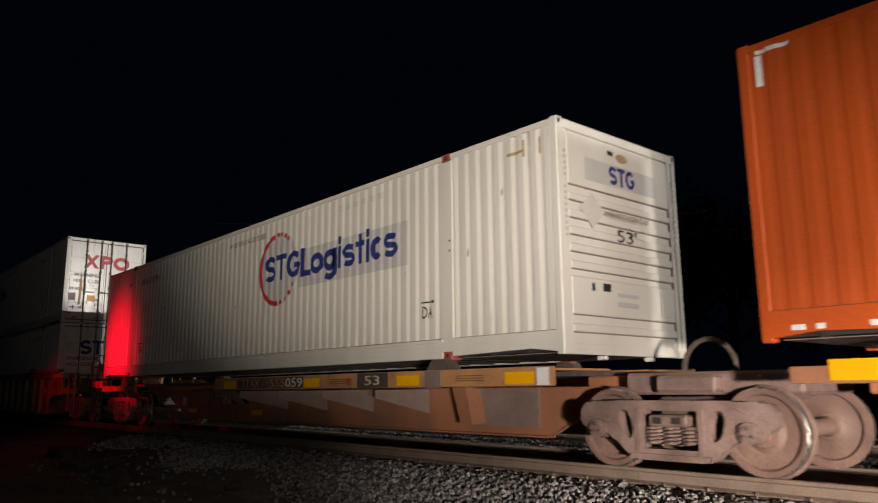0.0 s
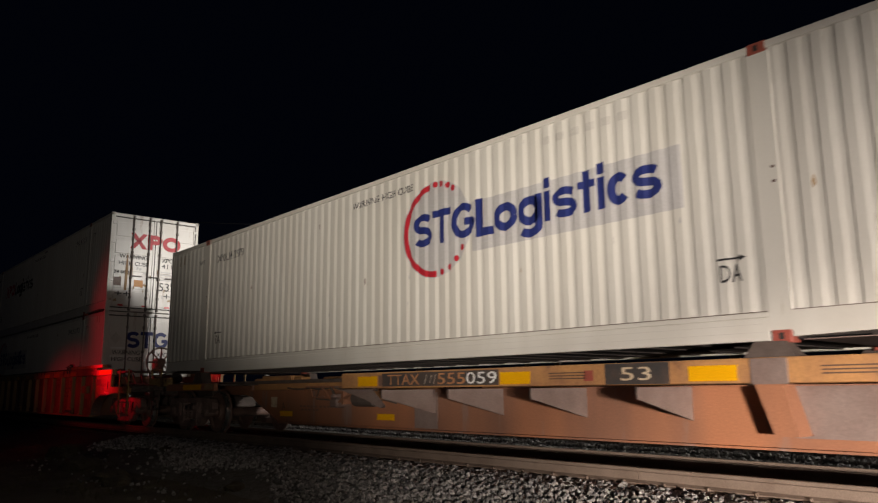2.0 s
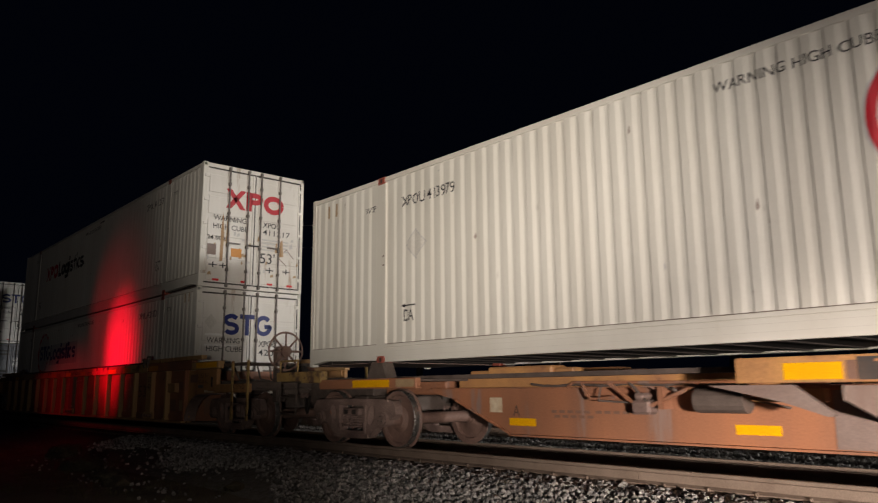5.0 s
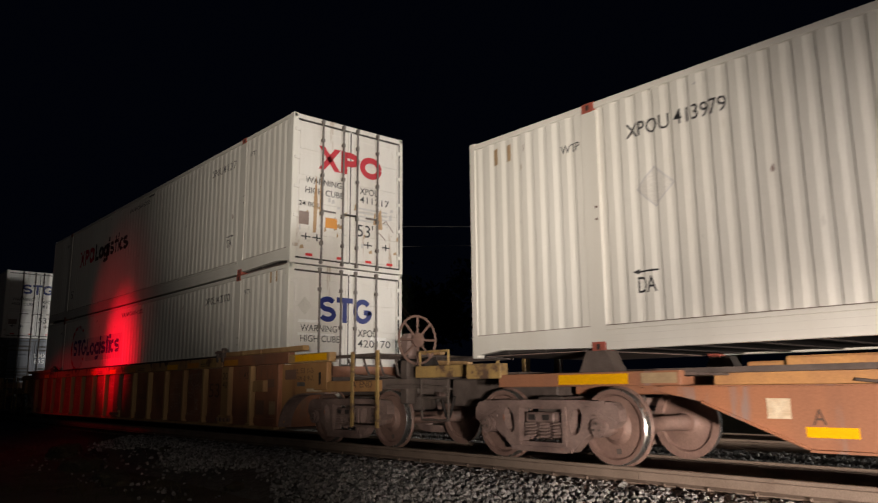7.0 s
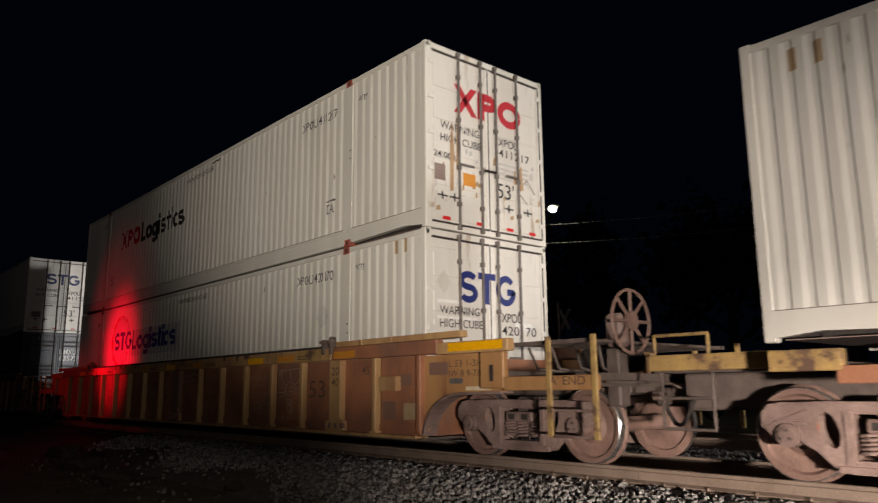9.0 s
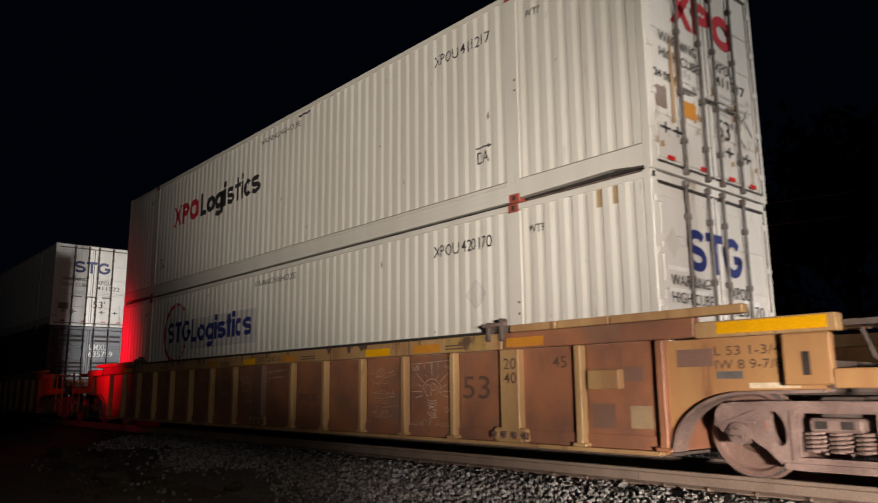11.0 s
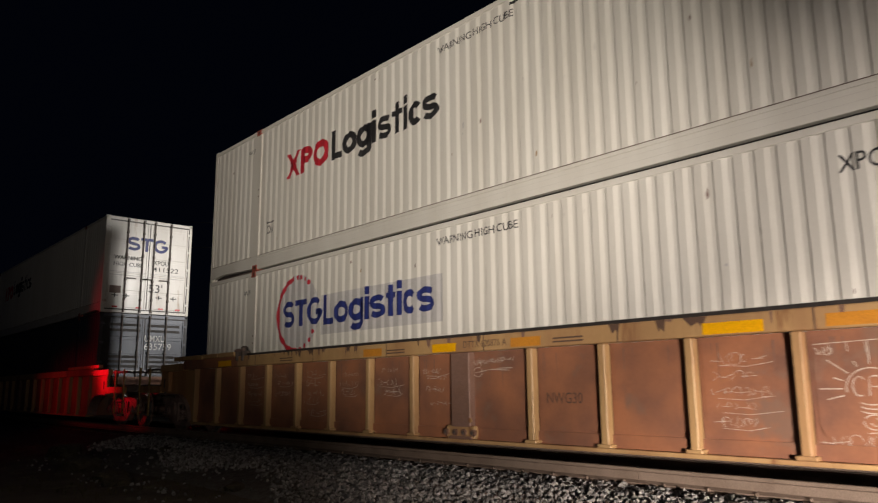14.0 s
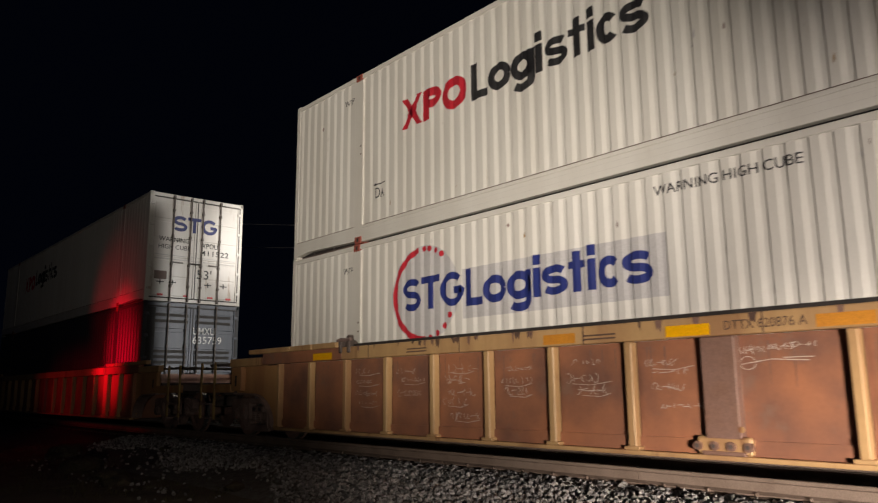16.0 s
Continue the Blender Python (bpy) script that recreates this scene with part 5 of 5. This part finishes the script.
            if rng.random() < 0.6:
                rows.append([(xs + 0.05, z - 0.06), (xs + 0.3, z - 0.075), (xs + rng.uniform(0.4, 0.6), z - 0.04)])
        chalk(rows, 0.006 if i != 4 else 0.004)
    # the sheet with a chalked sun over a curled figure
    sx, sz = 4.70, 0.86
    rays = [[(sx + 0.22 * math.cos(radians(a)), sz + 0.20 * math.sin(radians(a))), (sx + q * math.cos(radians(a)), sz + 0.9 * q * math.sin(radians(a)))]
            for a, q in ((0, 0.40), (18, 0.30), (40, 0.42), (62, 0.28), (90, 0.44), (115, 0.28), (140, 0.42), (160, 0.30), (180, 0.40), (196, 0.36), (-14, 0.36))]
    face = [bow(sx, sz, 0.19, 0.17, -10, 190, 18), bow(sx - 0.09, sz + 0.02, 0.05, 0.08, 40, 300, 12),
            [(sx - 0.02, sz - 0.06), (sx - 0.01, sz + 0.10)], bow(sx + 0.03, sz + 0.06, 0.05, 0.045, 120, -120, 10), [(sx + 0.10, sz - 0.05), (sx + 0.12, sz + 0.09), (sx + 0.17, sz - 0.04)]]
    face += [bow(sx, sz - 0.10 - 0.035 * k, 0.10, 0.03, 200, 340, 8) for k in range(3)]
    face += [bow(sx, sz - 0.27, 0.085, 0.06, 150, -190, 18), bow(sx + 0.01, sz - 0.27, 0.045, 0.03, 90, -170, 12), [(sx - 0.06, sz - 0.36), (sx + 0.10, sz - 0.34), (sx + 0.02, sz - 0.29)]]
    chalk(rays + face, 0.009)
    chalk([[(sx - 0.42, 1.24), (sx + 0.36, 1.27)]] + [[(sx - 0.3 + 0.14 * k, 1.25), (sx - 0.29 + 0.14 * k, 1.17)] for k in range(5)] + scrawl(rng, sx - 0.40, 1.18, 0.12, 0.07, 3) + scrawl(rng, sx + 0.30, 1.18, 0.10, 0.06, 3), 0.006)
    chalk(scrawl(rng, sx - 0.40, 0.42, 0.78, 0.14, 8) + scrawl(rng, sx - 0.38, 0.36, 0.70, 0.10, 7) + scrawl(rng, sx + 0.28, 0.62, 0.12, 0.08, 3), 0.005)
    lower_body(c)


# ---------------------------------------------------------------- the ground
def ground_z(x, y):
    """The height of the ground: ballast bank up to the tracks, dirt lower down."""
    if y < 6.75:
        t = min(1.0, max(0.0, (y - 4.3) / 2.45))
        z = -0.60 + 0.39 * (t * t * (3 - 2 * t))
    elif y < 15.5:
        z = -0.21
        if 9.7 < y < 11.4:
            z -= 0.05
    else:
        z = -0.21 - min(0.5, (y - 15.5) * 0.2)
    if y < 5.4:
        z += 0.05 * noise.noise(Vector((x * 0.8, y * 0.8, 0))) + 0.02 * noise.noise(Vector((x * 3, y * 3, 4)))
    return z


def grid_values(stops):
    out = []
    for a, b, n in stops:
        out += list(np.linspace(a, b, n, endpoint=False))
    return out + [stops[-1][1]]


def ground():
    xs = grid_values([(-900, -120, 10), (-120, -40, 16), (-40, 6, 150), (6, 60, 12), (60, 900, 10)])
    ys = grid_values([(-400, -30, 8), (-30, -2, 10), (-2, 17, 80), (17, 60, 10), (60, 900, 12)])
    verts = [(x, y, ground_z(x, y)) for y in ys for x in xs]
    n = len(xs)
    faces = [(j * n + i, j * n + i + 1, (j + 1) * n + i + 1, (j + 1) * n + i) for j in range(len(ys) - 1) for i in range(n - 1)]
    me = bpy.data.meshes.new("ground")
    me.from_pydata(verts, [], faces)
    me.materials.append(DIRT), me.materials.append(GRIT)
    for p in me.polygons:
        y = p.center.y
        p.material_index = 1 if 4.9 < y < 15.6 else 0
        p.use_smooth = True
    tagged(new("ground", me), "dark dirt and ballast bed beside the railway track", "ground", kind="structure")


def rail(y, label):
    """A running rail of rolled sections, end to end."""
    r = thing("rail", label, "rail", "rails of the tracks")
    prof = [(-0.07, -0.17), (0.07, -0.17), (0.07, -0.155), (0.012, -0.13), (0.010, -0.05), (0.036, -0.035), (0.036, -0.006), (0.028, 0.0),
            (-0.028, 0.0), (-0.036, -0.006), (-0.036, -0.035), (-0.010, -0.05), (-0.012, -0.13), (-0.07, -0.155)]
    cuts = (-300, -160, -80, -40.6, -28.7, -16.8, -4.9, 7.0, 60, 200)
    for x0, x1 in zip(cuts, cuts[1:]):
        bm = bmesh.new()
        a = [bm.verts.new((x0 + 0.002, y + p, z)) for p, z in prof]
        b = [bm.verts.new((x1 - 0.002, y + p, z)) for p, z in prof]
        for i in range(len(prof)):
            f = bm.faces.new((a[i], b[i], b[(i + 1) % len(prof)], a[(i + 1) % len(prof)]))
            f.material_index = 1 if i == 7 else 0
        bm.faces.new(a), bm.faces.new(b)
        bmesh.ops.recalc_face_normals(bm, faces=bm.faces[:])
        part("rail_section", bm, [RAIL, RAILTOP], r)
    if y < RAIL_Y:
        for i in range(-32, 4):
            x = i * 0.5
            part("tie_plate", boxes((x - 0.09, x + 0.09, y - 0.17, y + 0.17, -0.174, -0.1695)), RAIL, r)
            part("spike", boxes((x - 0.05, x - 0.03, y - 0.10, y - 0.066, -0.17, -0.135), bevel=0.004), RAIL, r)


def stones():
    ico = bmesh.new()
    bmesh.ops.create_icosphere(ico, subdivisions=1, radius=1)
    base = np.array([v.co[:] for v in ico.verts])
    tri = np.array([[v.index for v in f.verts] for f in ico.faces])
    ico.free()
    rng = np.random.default_rng(3)

    def lay(name, label, count, x0, x1, y0, y1, density=None, size=(0.014, 0.040)):
        x = rng.uniform(x0, x1, count)
        y = rng.uniform(y0, y1, count)
        if density is not None:
            keep = rng.random(count) < density(x, y)
            x, y = x[keep], y[keep]
        m = len(x)
        r = rng.uniform(*size, m)
        z = np.array([ground_z(p, q) for p, q in zip(x, y)]) + r * rng.uniform(-0.1, 0.8, m)
        q, _ = np.linalg.qr(rng.normal(size=(m, 3, 3)))
        shape = base[None] * (r[:, None] * rng.uniform(0.6, 1.25, (m, 3)))[:, None, :]
        shape = shape * rng.uniform(0.75, 1.2, (m, len(base), 1))
        v = np.einsum("mij,mkj->mki", q, shape) + np.stack([x, y, z], 1)[:, None, :]
        f = tri[None] + (np.arange(m) * len(base))[:, None, None]
        me = bpy.data.meshes.new(name)
        me.from_pydata(v.reshape(-1, 3).tolist(), [], f.reshape(-1, 3).tolist())
        me.materials.append(STONE)
        tagged(new(name, me), label, "ballast", kind="stuff")

    edge = lambda x, y: np.clip((y - 5.1 + 0.06 * (x + 8) + 0.35 * np.sin(x * 1.3)) / 0.6, 0.015, 1)
    lay("ballast_bank", "grey crushed stone ballast on the bank", 42000, -19, 1.5, 3.9, 7.05, edge)
    lay("ballast_between", "grey crushed stone ballast between the tracks", 30000, -20, 1.5, 8.75, 12.1)
    lay("ballast_gauge", "dirty crushed stone ballast between the rails", 9000, -16, 1.5, 7.25, 8.6)


def ties():
    for k, yc in enumerate((RAIL_Y, 12.93)):
        bm = bmesh.new()
        for i in range(-60, 8):
            x = i * 0.5 + 0.13 * k
            box(bm, x - 0.11, x + 0.11, yc - 1.28, yc + 1.28, -0.36, -0.174, 0.01)
        tagged(part("railway_ties", bm, TIE), "dark creosoted wooden railway ties under the rails", "railway ties", kind="stuff")


def clods():
    """Two dark lumps of earth and low mounds at the foot of the bank."""
    rng = random.Random(8)
    for x, y, r in ((-15.37, 6.05, 0.11), (-10.2, 5.05, 0.14), (-13.5, 4.4, 0.30), (-15.6, 4.5, 0.35), (-12.6, 4.2, 0.22), (-18.5, 5.0, 0.4)):
        bm = bmesh.new()
        bmesh.ops.create_icosphere(bm, subdivisions=3, radius=1)
        sh = rng.random() * 50
        for v in bm.verts:
            k = 1 + 0.35 * noise.noise(v.co * 1.6 + Vector((sh, 0, 0))) + 0.12 * noise.noise(v.co * 5)
            v.co = Vector((v.co.x * 1.3, v.co.y, v.co.z * 0.55)) * r * k
        ob = part("earth_clod", bm, DIRT, smooth=True)
        ob.location = (x, y, ground_z(x, y) + 0.05 * r)
        tagged(ob, "dark lump of earth lying on the ballast bank", "clod", "clods beside the track")


def grass():
    rng = np.random.default_rng(11)
    verts, faces = [], []
    for i in range(9000):
        x, y = rng.uniform(-22, -6), rng.uniform(2.2, 5.2)
        if noise.noise(Vector((x * 0.9, y * 0.9, 7))) < 0.02 + 0.25 * max(0, y - 4.2):
            continue
        z, h, a = ground_z(x, y), rng.uniform(0.02, 0.09), rng.uniform(0, 6.28)
        dx, dy, lean = 0.006 * math.cos(a), 0.006 * math.sin(a), rng.normal(0, 0.03, 2)
        n = len(verts)
        verts += [(x - dx, y - dy, z - 0.01), (x + dx, y + dy, z - 0.01), (x + lean[0], y + lean[1], z + h)]
        faces.append((n, n + 1, n + 2))
    me = bpy.data.meshes.new("dry_grass")
    me.from_pydata(verts, [], faces)
    me.materials.append(GRASS)
    tagged(new("dry_grass", me), "thin dry grass on the dirt below the bank", "grass", kind="stuff")


def tree(x, y, h, seed):
    rng = random.Random(seed)
    t = thing("tree", "dark leafy tree against the night sky", "tree", "trees beyond the tracks")
    t.location = (x, y, -0.8)
    bm = bmesh.new()
    rod(bm, (0, 0, 0), (0.2, 0, h * 0.45), h * 0.028, 10, h * 0.018)
    tips = []
    for i in range(9):
        a, z0 = i * 2.4 + rng.random(), h * (0.28 + 0.04 * i)
        q = (math.cos(a) * h * rng.uniform(0.14, 0.28), math.sin(a) * h * rng.uniform(0.14, 0.28), z0 + h * rng.uniform(0.10, 0.26))
        rod(bm, (0.1, 0, z0 * 0.9), q, h * 0.010, 6, h * 0.004)
        tips.append(q)
    part("trunk", bm, WOOD, t)
    nr = np.random.default_rng(seed)
    verts, faces = [], []
    for q in tips:
        for k in range(3):
            c = np.array(q) + nr.normal(0, h * 0.06, 3)
            p = c + nr.normal(0, h * 0.055, (110, 3))
            u = nr.normal(0, h * 0.012, (110, 3))
            w = nr.normal(0, h * 0.012, (110, 3))
            for i in range(110):
                n = len(verts)
                verts += [tuple(p[i] - u[i]), tuple(p[i] + w[i]), tuple(p[i] + u[i]), tuple(p[i] - w[i])]
                faces.append((n, n + 1, n + 2, n + 3))
    me = bpy.data.meshes.new("crown")
    me.from_pydata(verts, [], faces)
    me.materials.append(LEAF)
    ob = new("crown", me)
    ob.parent = t


def street_lamp():
    p = thing("utility_pole", "wooden utility pole with a lit street lamp on an arm", "utility pole")
    p.location = (-28.0, 31.0, -0.75)
    part("pole", rod(bmesh.new(), (0, 0, 0), (0, 0, 13.4), 0.17, 12, 0.12), WOOD, p)
    part("crossarm", boxes((-1.1, 1.1, -0.06, 0.06, 12.5, 12.62)), WOOD, p)
    for x in (-1.0, 0.9):
        part("insulator", rods(((x, 0, 12.62), (x, 0, 12.85), 0.05)), STEEL, p)
    part("lamp_arm", tube(bmesh.new(), [(0, 0, 10.74), (0.7, 0, 11.15), (1.5, 0, 11.42), (2.0, 0, 11.46)], 0.035), STEEL, p)
    bm = bmesh.new()
    bmesh.ops.create_uvsphere(bm, u_segments=16, v_segments=8, radius=0.28)
    for v in bm.verts:
        v.co = Vector((v.co.x * 1.4, v.co.y, v.co.z * 0.45)) + Vector((2.26, 0, 11.52))
    part("lamp_head", bm, STEEL, p, smooth=True)
    bm = bmesh.new()
    bmesh.ops.create_uvsphere(bm, u_segments=16, v_segments=8, radius=0.22)
    for v in bm.verts:
        v.co += Vector((2.26, -0.05, 11.38))
    part("lamp_bowl", bm, LAMP_GLOW, p, "glowing lamp bowl", smooth=True)
    for z, far, z3 in ((10.0, (-57.2, 16.0, 13.6), 9.6), (8.95, (-62.7, 15.0, 12.3), 8.5)):
        w = bmesh.new()
        for (xb, yb, zb) in (far, (-12, 36, z3)):
            pts = [(-28.0 + (xb + 28.0) * k / 12, 31 + (yb - 31) * k / 12, z + (zb - z) * k / 12 - 0.2 * math.sin(math.pi * k / 12)) for k in range(13)]
            tube(w, pts, 0.02, 5)
        tagged(part("overhead_wire", w, STEEL), "thin grey overhead wire hung from the utility pole", "wire", "wires of the pole")


def crossing_signal():
    s = thing("crossing_signal", "railroad crossing mast with crossbuck and lit red flashers", "crossing signal")
    s.location = (-21.1, 25.5, -0.7)
    part("mast", rods(((0, 0, 0), (0, 0, 5.35), 0.07), n=12), STEEL, s)
    part("base", rods(((0, 0, 0), (0, 0, 0.5), 0.2), n=12), STEEL, s)
    for e in (-1, 1):
        bm = boxes((-0.5, 0.5, -0.01, 0.01, -0.085, 0.085))
        blade = part("crossbuck_blade", bm, PATCH, s)
        blade.matrix_local = pose(0.45, -0.12 - 0.012 * e, 4.52, 0, e * 60, 0)
    part("signal_arm", rods(((-0.45, -0.1, 3.25), (0.6, -0.1, 3.25), 0.03)), STEEL, s)
    for x in (-0.36, 0.12, 0.56):
        f = part("flasher", rods(((x, -0.2, 3.25), (x, -0.08, 3.25), 0.17), n=18), BLACK, s)
        part("red_lens", rods(((x, -0.225, 3.25), (x, -0.2, 3.25), 0.11), n=18), RED_GLOW, f, "glowing red lens")


ground()
for y in (RAIL_Y - 0.753, RAIL_Y + 0.753):
    rail(y, "rusty steel rail with a worn head")
for y in (12.93 - 0.753, 12.93 + 0.753):
    rail(y, "rusty steel rail of the second track")
ties()
stones()
clods()
grass()
street_lamp()
crossing_signal()
for x, y, h, k in ((-22, 62, 26, 1), (-34, 66, 22, 2), (-50, 60, 20, 3), (-8, 70, 21, 4), (-70, 58, 18, 5), (8, 66, 24, 6)):
    tree(x, y, h, k)

container_orange()
container_a()
container_b()
container_c()
container_d()
spine_front()
spine_a()
well_first()
lower_body(well_car(-57.74, "rusty well car with dark container at the end of the train"))


# ---------------------------------------------------------------- what moves
def run(t):
    """How far the slowing train has rolled at t seconds."""
    return (((-9.55315e-06 * t + 8.10961e-04) * t - 3.228306e-02) * t + 2.281457) * t


def motions():
    for ob, (x, y, z) in MOVING:
        walk(ob, [(t * 0.5, pose(x + run(t * 0.5), y, z)) for t in range(33)])
    for ws, (x, y, z) in WHEELSETS:
        walk(ws, [(t * 0.2, pose(x, y, z, 0, math.degrees(run(t * 0.2) / WHEEL_R), 0)) for t in range(81)])


motions()
